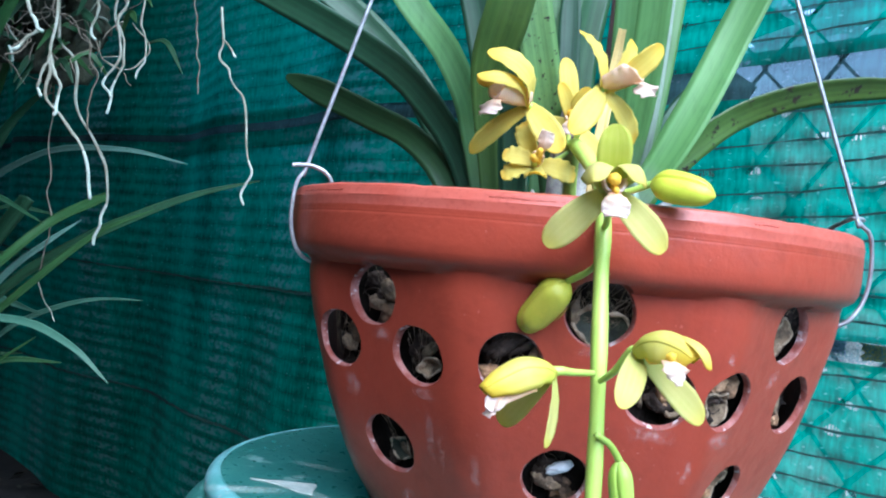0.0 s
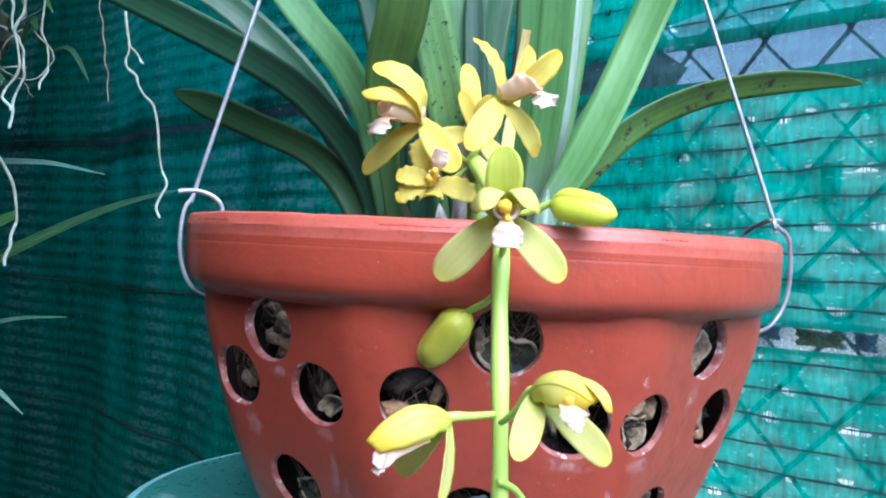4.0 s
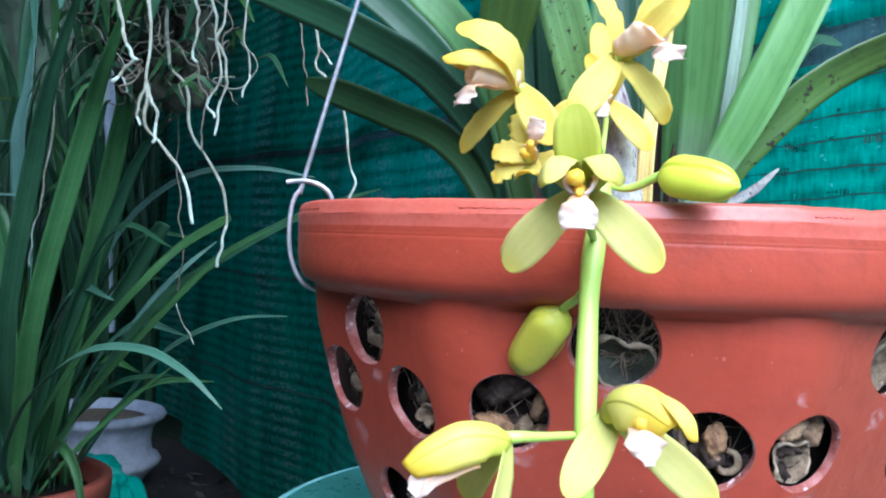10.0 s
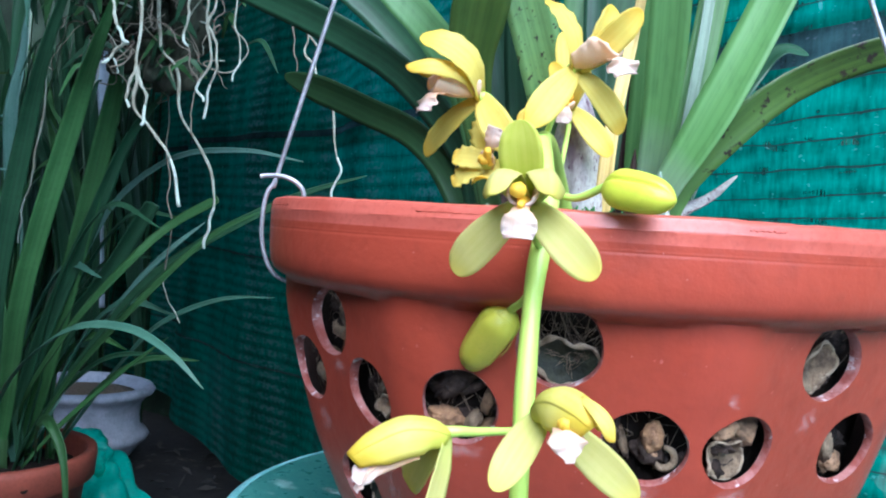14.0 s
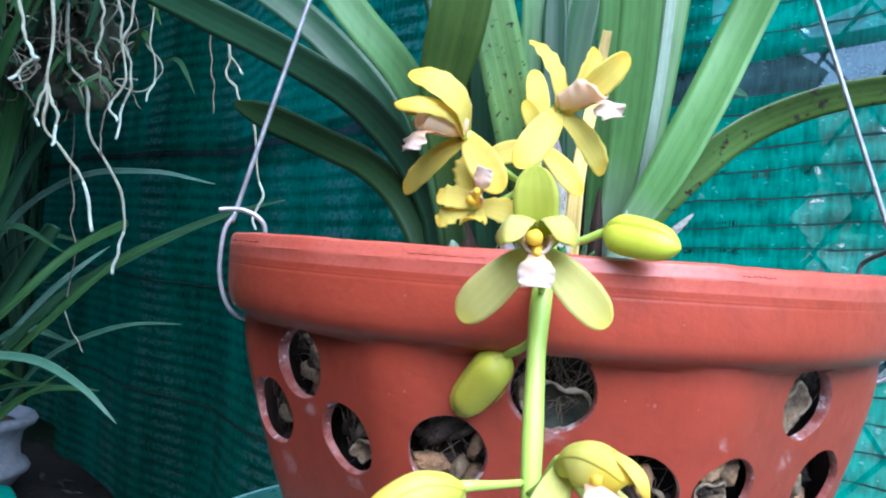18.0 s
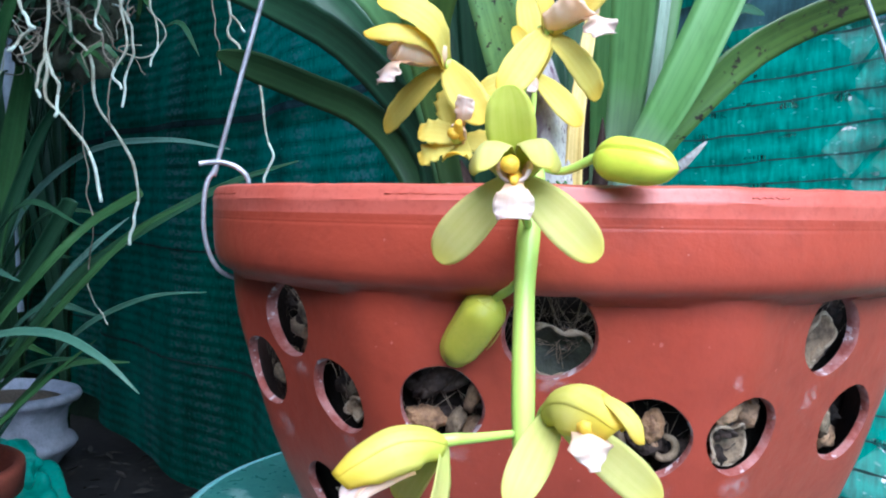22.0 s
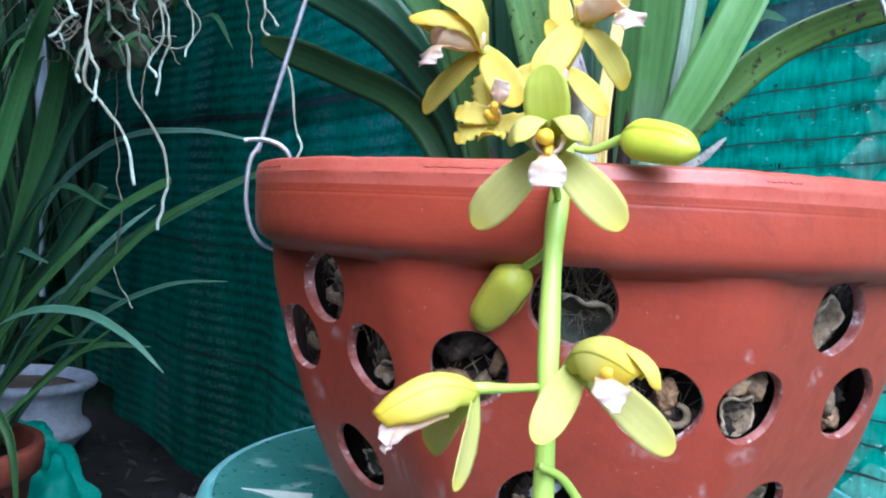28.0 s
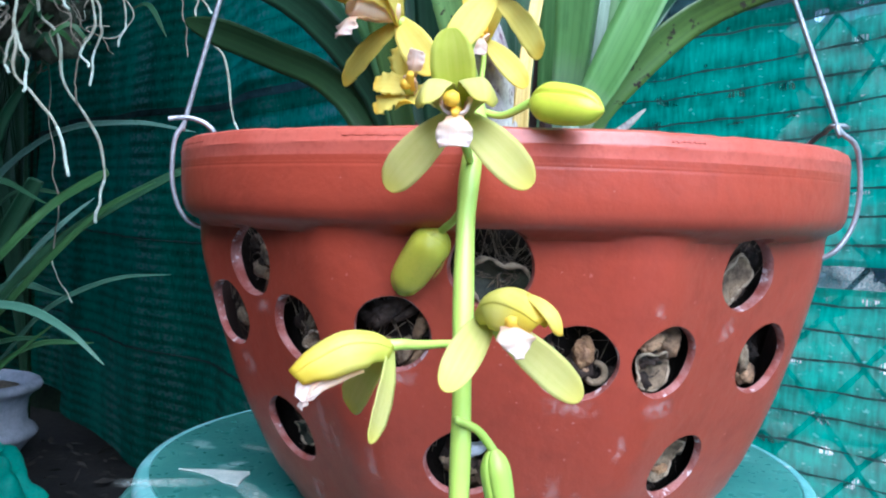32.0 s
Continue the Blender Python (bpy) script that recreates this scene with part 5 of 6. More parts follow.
# flower stem: arches over the rim and hangs down in front
STEM_PTS = [(0.060, 0.452, 0.612), (0.056, 0.43, 0.640), (0.0525, 0.405, 0.6555), (0.0525, 0.385, 0.654), (0.0560, 0.368, 0.645), (0.0595, 0.355, 0.633), (0.0592, 0.345, 0.6205), (0.0585, 0.336, 0.6035), (0.0590, 0.327, 0.575), (0.0598, 0.321, 0.5457), (0.0600, 0.315, 0.515), (0.0594, 0.310, 0.475), (0.0590, 0.307, 0.44)]
under(orchid, part("flower_stem", tube(STEM_PTS, lambda s: 0.0037 - 0.0011 * s + 0.0002 * math.sin(s * 50), n=110, sides=12), STEM, label="thick pale green hanging flower stem"))


def flower(centre, joint, sepals, petals, lip, facing, size=1.0, sepal_w=0.0118, petal_w=0.010, sag=None, fold=0.3, petal_mat=PETAL, lobe=LIP_PEACH, dorsal=None, cup=(1.0, 1.0), drop=None, cap=None, lip_w=1.0, lip_end=0.2, cup_len=0.74, callus=1.0, sepal_mat=PETAL, lip_len=1.0, frill=0.03):
    """One cymbidium flower. sepals, petals: (tip, face, bow[, width]); lip: (tip, face); the pedicel runs from joint to centre."""
    centre, joint, facing = Vector(centre), Vector(joint), Vector(facing).normalized()
    back = centre - facing * 0.004
    mid = Vector(sag) if sag else (joint + back) / 2 - Vector((0, 0, 0.0015))
    ped = part("flower", tube([joint, mid, back, centre], lambda s: (0.0011 + 0.0007 * s) * size, n=18, sides=8), STEM, label="yellow-green orchid flower with a white lip")
    under(orchid, ped)

    def sub(name, bm, m, label=""):
        o = part(name, bm, m, label=label)
        o.parent = ped
        o.matrix_parent_inverse = Matrix()
        return o

    for tip, face, bow, *w in sepals:
        sub("sepal", petal(centre - facing * 0.001, tip, w[0] if w else sepal_w * size, face, bow, fold=w[1] if len(w) > 1 else 0.2, ripple=frill), dorsal if dorsal and len(w) > 1 else sepal_mat)
    for tip, face, bow, *w in petals:
        sub("petal", petal(centre, tip, w[0] if w else petal_w * size, face, bow, fold=fold, ripple=frill), petal_mat)
    tip, up = Vector(lip[0]), Vector(lip[1])
    d = tip - centre
    up = (up - d.normalized() * up.dot(d.normalized())).normalized()
    h, w = (0.0040 * size * cup[0], 0.0050 * size * cup[1])
    sub("lip_cup", trough([centre, centre + d * 0.4 * cup_len - up * 0.0006, centre + d * 0.75 * cup_len + up * 0.0002, centre + d * cup_len + up * 0.0012], up,
                          lambda s: h * (0.55 + 0.45 * math.sin(math.pi * (0.08 + 0.62 * s))), lambda s: w * (0.6 + 0.5 * math.sin(math.pi * (0.05 + 0.75 * s)) - 0.35 * max(0, s - 0.7) * 3), frill=0.10, thick=0.0010), lobe, "cupped side lobes of the lip")
    out_ = (drop or (d.normalized() * 0.3 - up)).normalized() if not isinstance(drop, tuple) else Vector(drop).normalized()
    sub("lip", blade([centre + d * 0.45 + up * 0.0004, centre + d * 0.72 + up * 0.0012, tip, tip + out_ * 0.0035 * size * lip_len, tip + out_ * 0.0062 * size * lip_len + d.normalized() * 0.0006], 0.0100 * size * lip_w, up, n=20, fold=-0.22,
                     shape=lambda s: 0.45 + 0.55 * ease(s, 0.25, 0.65) - lip_end * ease(s, 0.78 if lip_end < 0.5 else 0.5, 1.0), ripple=0.12, cross=12), LIP, "white frilled lip")
    sub("callus", tube([centre + d * 0.35 + up * 0.0012, centre + d * 0.65 + up * 0.0024, centre + d * 0.92 + up * 0.0022], lambda s: 0.0016 * size * callus * (1.1 - 0.6 * s), n=8, sides=8), COLUMN, "orange callus of the lip")
    end = Vector(cap) if cap else centre + d * 0.42 + up * 0.0056 * size
    sub("column", tube([centre, centre + (end - centre) * 0.45 + up * 0.0012, end], lambda s: (0.0014 + 0.0006 * s) * size, n=10, sides=10), SEPAL, "yellow column")
    sub("anther_cap", lump(end, 0.0024 * size, 5, 0.12, 3, (1, 0.9, 0.95)), COLUMN, "bright yellow anther cap")
    return ped


def hood(ped, crest, drop, half, wall, material):
    """The closed dorsal sepal and petals of a nodding flower: a boat, hollow side down, of three overlapping pieces."""
    swell = lambda s: math.sin(math.pi * (0.10 + 0.80 * s)) ** 0.6
    for name, dz, arc, k, m in (("sepal", 0.0, 52, 1.0, material), ("petal", -0.0002, 104, 0.975, material)):
        o = part(name, trough([Vector(c) + Vector((0, 0, dz)) for c in crest], drop, lambda s: half * k * swell(s), lambda s: wall * k * swell(s), arc=arc, n=20, m=16, thick=0.0004), m)
        o.parent = ped
        o.matrix_parent_inverse = Matrix()


C = (0.0562, 0.3235, 0.6315)
flower(C, (0.0590, 0.3435, 0.6185), [((0.0358, 0.327, 0.6098), (0, -1, 0.2), 0.10), ((0.0775, 0.322, 0.6112), (0.1, -1, 0.2), 0.10), ((0.0545, 0.3120, 0.6535), (0, -1, 0.1), 0.10, 0.0125, 0.2)],
       [((0.0482, 0.3080, 0.6322), (-0.45, -0.1, 1), 0.42, 0.0122), ((0.0648, 0.3080, 0.6330), (0.45, -0.1, 1), 0.42, 0.0122)], ((0.0566, 0.3085, 0.6275), (0, -0.5, 0.85)), (0, -1, 0.05), sag=(0.0585, 0.334, 0.6215), fold=-0.6, petal_mat=SEPAL, lobe=LIP,
       drop=(0.0, -0.12, -1), cap=(0.0555, 0.3105, 0.6342), cup=(1.1, 1.0), callus=1.15, sepal_mat=SEPAL, dorsal=SEPAL_GREEN)
A = (0.0290, 0.3845, 0.6695)
flower(A, (0.0505, 0.392, 0.6545), [((0.0095, 0.3735, 0.6885), (0.3, -0.75, 0.55), 0.26, 0.0125), ((0.0068, 0.400, 0.6495), (-0.4, -0.9, 0.2), 0.06, 0.0095), ((0.0438, 0.374, 0.6500), (-0.2, -1, 0.2), 0.08)],
       [((0.0060, 0.3685, 0.6770), (-0.15, -0.72, 0.65), 0.24, 0.0100), ((0.0065, 0.380, 0.6785), (-0.2, 0.5, 0.8), 0.24, 0.0095)], ((0.0135, 0.3740, 0.6682), (-0.25, -0.25, 0.95)), (-0.85, -0.5, 0.0), fold=-0.5, cup_len=0.98, lip_w=1.15, cup=(1.4, 1.55), drop=(-0.35, -0.25, -1), frill=0.06)
B = (0.0625, 0.3955, 0.6820)
flower(B, (0.0520, 0.400, 0.6580), [((0.0497, 0.3985, 0.7075), (0.8, -0.5, -0.2), 0.14), ((0.0477, 0.381, 0.6595), (0.3, -1, 0.2), 0.08), ((0.0792, 0.406, 0.6610), (0.2, -1, 0.3), 0.14, 0.0098)],
       [((0.0838, 0.386, 0.7015), (-0.1, -0.8, -0.5), 0.14), ((0.0735, 0.400, 0.7060), (0.5, -0.8, -0.4), 0.12)], ((0.0778, 0.3870, 0.6845), (0.0, -0.2, 1.0)), (0.85, -0.5, 0.0), cup_len=0.98, lip_w=1.15, cup=(1.4, 1.55), drop=(0.4, -0.3, -1), frill=0.08)
D = (0.0350, 0.3850, 0.6455)
flower(D, (0.0520, 0.398, 0.6555), [((0.0212, 0.386, 0.6382), (-0.2, -0.8, 0.5), 0.12, 0.0090), ((0.0530, 0.3905, 0.6420), (0, -1, 0.3), 0.10), ((0.0205, 0.3870, 0.6482), (-0.3, -0.8, 0.4), 0.14, 0.0088)],
       [((0.0285, 0.3960, 0.6640), (-0.3, -0.9, 0), 0.10, 0.009), ((0.0340, 0.3720, 0.6408), (0, -0.5, -0.8), 0.18, 0.0095)], ((0.0365, 0.3740, 0.6525), (-0.3, -0.8, -0.4)), (-0.3, -0.9, 0), size=0.85, cup=(0.8, 0.5), drop=(0.2, -0.2, 1), lip_w=0.8, cap=(0.0335, 0.3770, 0.6470), frill=0.22, callus=1.7)
E_ = (0.0560, 0.4540, 0.6760)
flower(E_, (0.0550, 0.428, 0.6420), [((0.0510, 0.4550, 0.7085), (0.2, -0.9, 0), 0.06), ((0.0740, 0.4495, 0.6560), (0.1, -1, 0.3), 0.08), ((0.0340, 0.450, 0.6690), (0, -1, 0.2), 0.08)],
       [((0.0480, 0.442, 0.6930), (0.5, -0.7, -0.4), 0.10), ((0.0630, 0.442, 0.6920), (-0.4, -0.7, -0.4), 0.10)], ((0.0545, 0.442, 0.6735), (0, -0.5, 0.8)), (0, -1, 0), size=0.85, cup=(0.8, 0.7), lip_w=0.8)
F = (0.0400, 0.3075, 0.5670)
f_ = flower(F, (0.0568, 0.320, 0.5665), [((0.0385, 0.2925, 0.5440), (0.8, -0.6, 0), 0.05, 0.0068), ((0.0262, 0.328, 0.5445), (-0.2, -1, 0.2), 0.08, 0.0098)], [],
            ((0.0218, 0.2975, 0.5575), (-0.2, -0.1, 0.95)), (-0.95, -0.3, -0.1), sag=(0.048, 0.313, 0.5668), lobe=LIP, drop=(-0.45, -0.1, -1), cup=(0.55, 0.4), cup_len=0.7, lip_w=0.7, sepal_mat=SEPAL)
skirt = part("lip_edge", blade([(0.0350, 0.3005, 0.5618), (0.0290, 0.2985, 0.5600), (0.0230, 0.2965, 0.5582), (0.0192, 0.2950, 0.5540)], 0.0064, (-0.1, -1, 0.1), n=18, fold=0.2, ripple=0.08, shape=lambda s: 0.35 + 0.65 * ease(s, 0, 0.8) - 0.5 * ease(s, 0.85, 1)), LIP, label="white wavy edge of the lip")
skirt.parent, skirt.matrix_parent_inverse = f_, Matrix()
hood(f_, [(0.0418, 0.3080, 0.5678), (0.0365, 0.3055, 0.5710), (0.0285, 0.3020, 0.5712), (0.0205, 0.2985, 0.5665), (0.0158, 0.2968, 0.5612)], (-0.10, -0.10, -1), 0.0056, 0.0084, HOOD)
G = (0.0680, 0.3010, 0.5765)
g_ = flower(G, (0.0590, 0.319, 0.5640), [((0.0925, 0.307, 0.5548), (0.1, -1, 0.3), 0.06, 0.0100), ((0.0585, 0.279, 0.5610), (0, -1, 0.2), 0.08, 0.0092)], [],
            ((0.0752, 0.2815, 0.5752), (0.15, -0.5, 0.85)), (0.6, -0.8, -0.1), lobe=COLUMN, drop=(0.15, -0.25, -1), cup=(0.9, 0.5), lip_w=1.12, lip_end=0.80, lip_len=0.95, callus=2.0, sepal_mat=SEPAL)
hook = part("petal", blade([(0.0775, 0.2870, 0.5840), (0.0815, 0.2840, 0.5825), (0.0845, 0.2825, 0.5795), (0.0858, 0.2820, 0.5750)], 0.0062, (0.5, -0.4, 0.8), n=14, fold=-0.5, shape=petal_shape), PETAL)
hook.parent, hook.matrix_parent_inverse = g_, Matrix()
hood(g_, [(0.0650, 0.2985, 0.5790), (0.0680, 0.2950, 0.5835), (0.0730, 0.2900, 0.5855), (0.0785, 0.2855, 0.5835), (0.0825, 0.2830, 0.5790)], (0.10, 0.10, -1), 0.0066, 0.0078, HOOD)
H_ = (0.0470, 0.303, 0.5165)
h_ = flower(H_, (0.0582, 0.310, 0.522), [((0.042, 0.292, 0.493), (0.5, -0.9, 0), 0.05, 0.008), ((0.030, 0.318, 0.495), (-0.2, -1, 0.2), 0.08)], [], ((0.029, 0.292, 0.5085), (-0.3, -0.1, 0.9)), (-0.95, -0.3, -0.1), lobe=LIP)
hood(h_, [(0.0475, 0.3035, 0.5168), (0.0425, 0.300, 0.5200), (0.0350, 0.296, 0.5200), (0.0280, 0.292, 0.5160), (0.0240, 0.290, 0.5115)], (-0.1, -0.1, -1), 0.0050, 0.0072, HOOD)
I_ = (0.0595, 0.298, 0.5160)
i_ = flower(I_, (0.0587, 0.306, 0.515), [((0.078, 0.296, 0.498), (0.1, -1, 0.3), 0.06), ((0.050, 0.280, 0.498), (0, -1, 0.2), 0.08)], [], ((0.066, 0.279, 0.5125), (0.2, -0.3, 0.9)), (0.2, -1, -0.1), lobe=PETAL)
hood(i_, [(0.0585, 0.2965, 0.5150), (0.0605, 0.2915, 0.5210), (0.0640, 0.2860, 0.5225), (0.0680, 0.2815, 0.5190), (0.0705, 0.2790, 0.5135)], (0.05, 0.10, -1), 0.0062, 0.0062, HOOD)


def bud(joint, mid, base, tip, r, blunt=1.0, taper=0.0, skin=BUD):
    """A closed bud on a thin curved pedicel."""
    base, tip = Vector(base), Vector(tip)
    ped = part("bud", tube([joint, mid, base, base + (tip - base) * 0.08], lambda s: 0.0011 + 0.0004 * s, n=18, sides=8), STEM, label="closed yellow-green flower bud")
    under(orchid, ped)
    d = tip - base
    bm = tube([base - d * 0.03, base + d * 0.2, base + d * 0.5, base + d * 0.8, tip], lambda s: r * (max(0.05, math.sin(math.pi / 2 * min(1, s / 0.34))) ** 0.62 if s < 0.34 else max(0.0, 1 - ((s - 0.34) / 0.67) ** (1.7 + blunt)) ** (0.85 / blunt)) * (1 - taper * s) + 0.00012, n=40, sides=72)
    axis = d.normalized()
    x = axis.orthogonal().normalized()
    y = axis.cross(x)
    for v in bm.verts:
        w = v.co - base
        q = math.atan2(w.dot(y), w.dot(x))
        rad = w - axis * w.dot(axis)
        v.co -= rad * (0.17 * max(0, math.cos(3 * q + 0.5 + 0.8 * w.dot(axis) / d.length)) ** 16 - 0.05 * math.cos(3 * q + 3.6))
    o = part("bud_head", bm, skin)
    o.parent = ped
    o.matrix_parent_inverse = Matrix()
    return ped


nodding = bud((0.0575, 0.3375, 0.6055), (0.0540, 0.346, 0.6010), (0.0490, 0.3566, 0.5972), (0.0345, 0.367, 0.5765), 0.0074, blunt=2.0, taper=0.24, skin=BUD_OLIVE)
root_, end_ = Vector((0.0490, 0.3566, 0.5972)), Vector((0.0345, 0.367, 0.5765))
run = end_ - root_
front = (Vector((0.12, -0.98, 0.05)) - run.normalized() * run.normalized().dot(Vector((0.12, -0.98, 0.05)))).normalized()
over = part("bud_sepal", trough([root_ + run * k + front * h for k, h in ((0.03, 0.0046), (0.2, 0.0075), (0.5, 0.0077), (0.8, 0.0070), (0.975, 0.0026))], -front,
            lambda s: 0.0063 * (0.62 + 0.38 * math.sin(math.pi * min(1, 0.12 + s * 0.9))), lambda s: 0.0046, arc=78, n=22, m=16, thick=0.0005), BUD_OLIVE, label="outer sepal closed over the bud")
over.parent, over.matrix_parent_inverse = nodding, Matrix()
edge = run.cross(front).normalized()
edge = edge if edge.x > 0 else -edge
seam = part("bud_seam", tube([root_ + run * k + front * h + edge * w for k, h, w in ((0.22, 0.0038, 0.0066), (0.38, 0.0040, 0.0068), (0.52, 0.0038, 0.0067))], lambda s: 0.00045 * math.sin(math.pi * (0.06 + 0.88 * s)), n=14, sides=6), BUD_SEAM, label="thin brown seam")
seam.parent, seam.matrix_parent_inverse = nodding, Matrix()
bud((0.0600, 0.359, 0.6365), (0.0680, 0.355, 0.6345), (0.0772, 0.349, 0.6383), (0.0980, 0.3365, 0.6345), 0.0063)
bud((0.0585, 0.315, 0.5460), (0.0645, 0.319, 0.5425), (0.0690, 0.321, 0.5365), (0.0735, 0.322, 0.512), 0.0043, skin=STEM)

# ---------------------------------------------------------------- hanging orchid with bare roots
HANG = Vector((-0.47, 0.96, 0.86))
hang = thing("hanging_orchid", HANG, "orchid on a dark hanging mount with bare white roots", "orchid")
under(hang, part("mount", lump((-0.485, 1.0, 0.885), 0.055, 6, 0.7, 4, (1.3, 0.8, 1.2)), MOUNT, label="dark fern-root mount"))
under(hang, part("mount_root_mass", lump((-0.455, 1.01, 0.80), 0.036, 14, 0.9, 4, (1.1, 0.7, 1.0)), MOUNT))
under(hang, part("mount_lobe", lump((-0.425, 1.0, 0.835), 0.024, 9, 0.8, 4, (1, 0.8, 1.5)), MOUNT))
under(hang, part("hanging_wire", tube([(-0.47, 0.97, 0.86), (-0.468, 0.97, 1.2), (-0.468, 0.97, 1.7)], 0.0012, n=4, sides=6), WIRE))


def root(pts, r, material=ROOT, parent=None):
    line = spline(pts, 16)
    pts = [p + Vector((noise.noise(p * 45), 0.4 * noise.noise(p * 51), 0.5 * noise.noise(p * 47))) * (0.006 if 0 < i < 16 else 0.0) + Vector((noise.noise(p * 150), 0, 0)) * 0.0016 for i, p in enumerate(line)]
    ob = part("root", tube(pts, lambda s: 0.70 * r * (1.0 + 0.15 * math.sin(s * 23) - 0.25 * s), n=48, sides=8), material)
    under(parent or hang, ob)
    if r > 0.0016:
        end = part("root_tip", tube(pts[-5:], lambda s: 0.70 * r * (0.86 + 0.16 * s - 0.5 * max(0, s - 0.85)), n=16, sides=8), ROOT_TIP, label="fresh white root tip")
        end.parent = ob
        end.matrix_parent_inverse = Matrix()


root([(-0.43, 0.95, 0.86), (-0.425, 0.95, 0.80), (-0.405, 0.952, 0.768), (-0.401, 0.96, 0.717), (-0.379, 0.97, 0.684), (-0.366, 0.975, 0.633), (-0.372, 0.978, 0.605), (-0.378, 0.979, 0.580)], 0.0026)
root([(-0.385, 0.84, 0.87), (-0.374, 0.825, 0.80), (-0.371, 0.82, 0.745), (-0.370, 0.82, 0.712), (-0.352, 0.82, 0.690), (-0.337, 0.82, 0.672), (-0.329, 0.821, 0.650), (-0.324, 0.822, 0.624)], 0.0024)
root([(-0.372, 0.82, 0.750), (-0.366, 0.818, 0.735), (-0.360, 0.818, 0.720), (-0.364, 0.818, 0.696)], 0.0023)
root([(-0.372, 0.82, 0.752), (-0.376, 0.818, 0.738), (-0.379, 0.818, 0.722), (-0.376, 0.818, 0.712)], 0.0021)
root([(-0.245, 0.90, 0.83), (-0.238, 0.90, 0.798), (-0.242, 0.90, 0.780), (-0.228, 0.90, 0.762), (-0.213, 0.90, 0.738), (-0.205, 0.90, 0.69), (-0.202, 0.90, 0.66), (-0.2025, 0.90, 0.636)], 0.0019)
root([(-0.240, 0.90, 0.800), (-0.232, 0.90, 0.792), (-0.226, 0.90, 0.782)], 0.0018)
root([(-0.335, 0.947, 0.90), (-0.337, 0.947, 0.821), (-0.333, 0.947, 0.789), (-0.340, 0.947, 0.758)], 0.0017)
root([(-0.305, 1.0, 0.90), (-0.298, 1.0, 0.826), (-0.292, 1.0, 0.792), (-0.289, 1.0, 0.757)], 0.0014, ROOT_OLD)
root([(-0.42, 0.84, 0.86), (-0.41, 0.83, 0.82), (-0.395, 0.82, 0.79), (-0.380, 0.815, 0.770)], 0.0026)
root([(-0.39, 0.83, 0.775), (-0.40, 0.825, 0.762), (-0.408, 0.82, 0.752)], 0.0024)
root([(-0.37, 0.90, 0.85), (-0.365, 0.90, 0.815), (-0.371, 0.90, 0.80), (-0.366, 0.90, 0.785)], 0.0021)
root([(-0.335, 0.90, 0.87), (-0.338, 0.90, 0.83), (-0.345, 0.90, 0.80), (-0.340, 0.90, 0.77), (-0.350, 0.90, 0.745), (-0.346, 0.90, 0.730)], 0.0021)
root([(-0.365, 0.92, 0.86), (-0.355, 0.92, 0.81), (-0.345, 0.92, 0.785), (-0.348, 0.92, 0.75), (-0.356, 0.92, 0.715)], 0.0022)
root([(-0.40, 0.95, 0.80), (-0.385, 0.955, 0.76), (-0.392, 0.96, 0.73), (-0.388, 0.96, 0.70)], 0.0015, ROOT_OLD)
rnd = random.Random(11)
for k in range(90):
    x, y = rnd.gauss(-0.470, 0.045), rnd.uniform(0.92, 1.04)
    z = rnd.uniform(0.75, 0.88)
    pts = [Vector((x, y, z + 0.04))]
    for j in range(5):
        pts.append(pts[-1] + Vector((rnd.uniform(-0.024, 0.024), rnd.uniform(-0.01, 0.01), rnd.uniform(-0.026, 0.014))))
    root(pts, rnd.uniform(0.0007, 0.0017), ROOT if k % 7 == 0 else ROOT_OLD)
root([(-0.60, 1.0, 0.85), (-0.60, 1.0, 0.72), (-0.615, 1.0, 0.64), (-0.625, 1.0, 0.57)], 0.0018, ROOT)
root([(-0.47, 1.05, 0.76), (-0.465, 1.05, 0.66), (-0.460, 1.05, 0.60), (-0.463, 1.05, 0.54)], 0.0014, ROOT_OLD)
root([(-0.462, 1.05, 0.545), (-0.456, 1.05, 0.515), (-0.446, 1.05, 0.496), (-0.439, 1.05, 0.486)], 0.0012, ROOT)
hang_shape = lambda s: (0.5 + 0.5 * min(1, s * 2.5)) * min(1, (1 - s) * 3.0 + 0.03) ** 0.7
for k in range(26):
    x, y = -0.64 + 0.0115 * k + rnd.uniform(-0.01, 0.01), 0.90 + 0.022 * (k % 5)
    ln = rnd.uniform(0.10, 0.19) if k < 9 else rnd.uniform(0.07, 0.12)
    sw = rnd.uniform(-0.05, 0.03)
    leaf([(x, y, 0.94), (x + sw * 0.3, y - 0.03, 0.93), (x + sw * 0.6, y - 0.05, 0.93 - ln * 0.5), (x + sw, y - 0.05, 0.93 - ln)], rnd.uniform(0.010, 0.020), (LEAF_DARK, LEAF_GRASS, LEAF_DARK, LEAF_GREY)[k % 4], (rnd.uniform(-0.4, 0.4), -1, 0.2), shape=hang_shape, parent=hang, n=14)

rnd = random.Random(41)
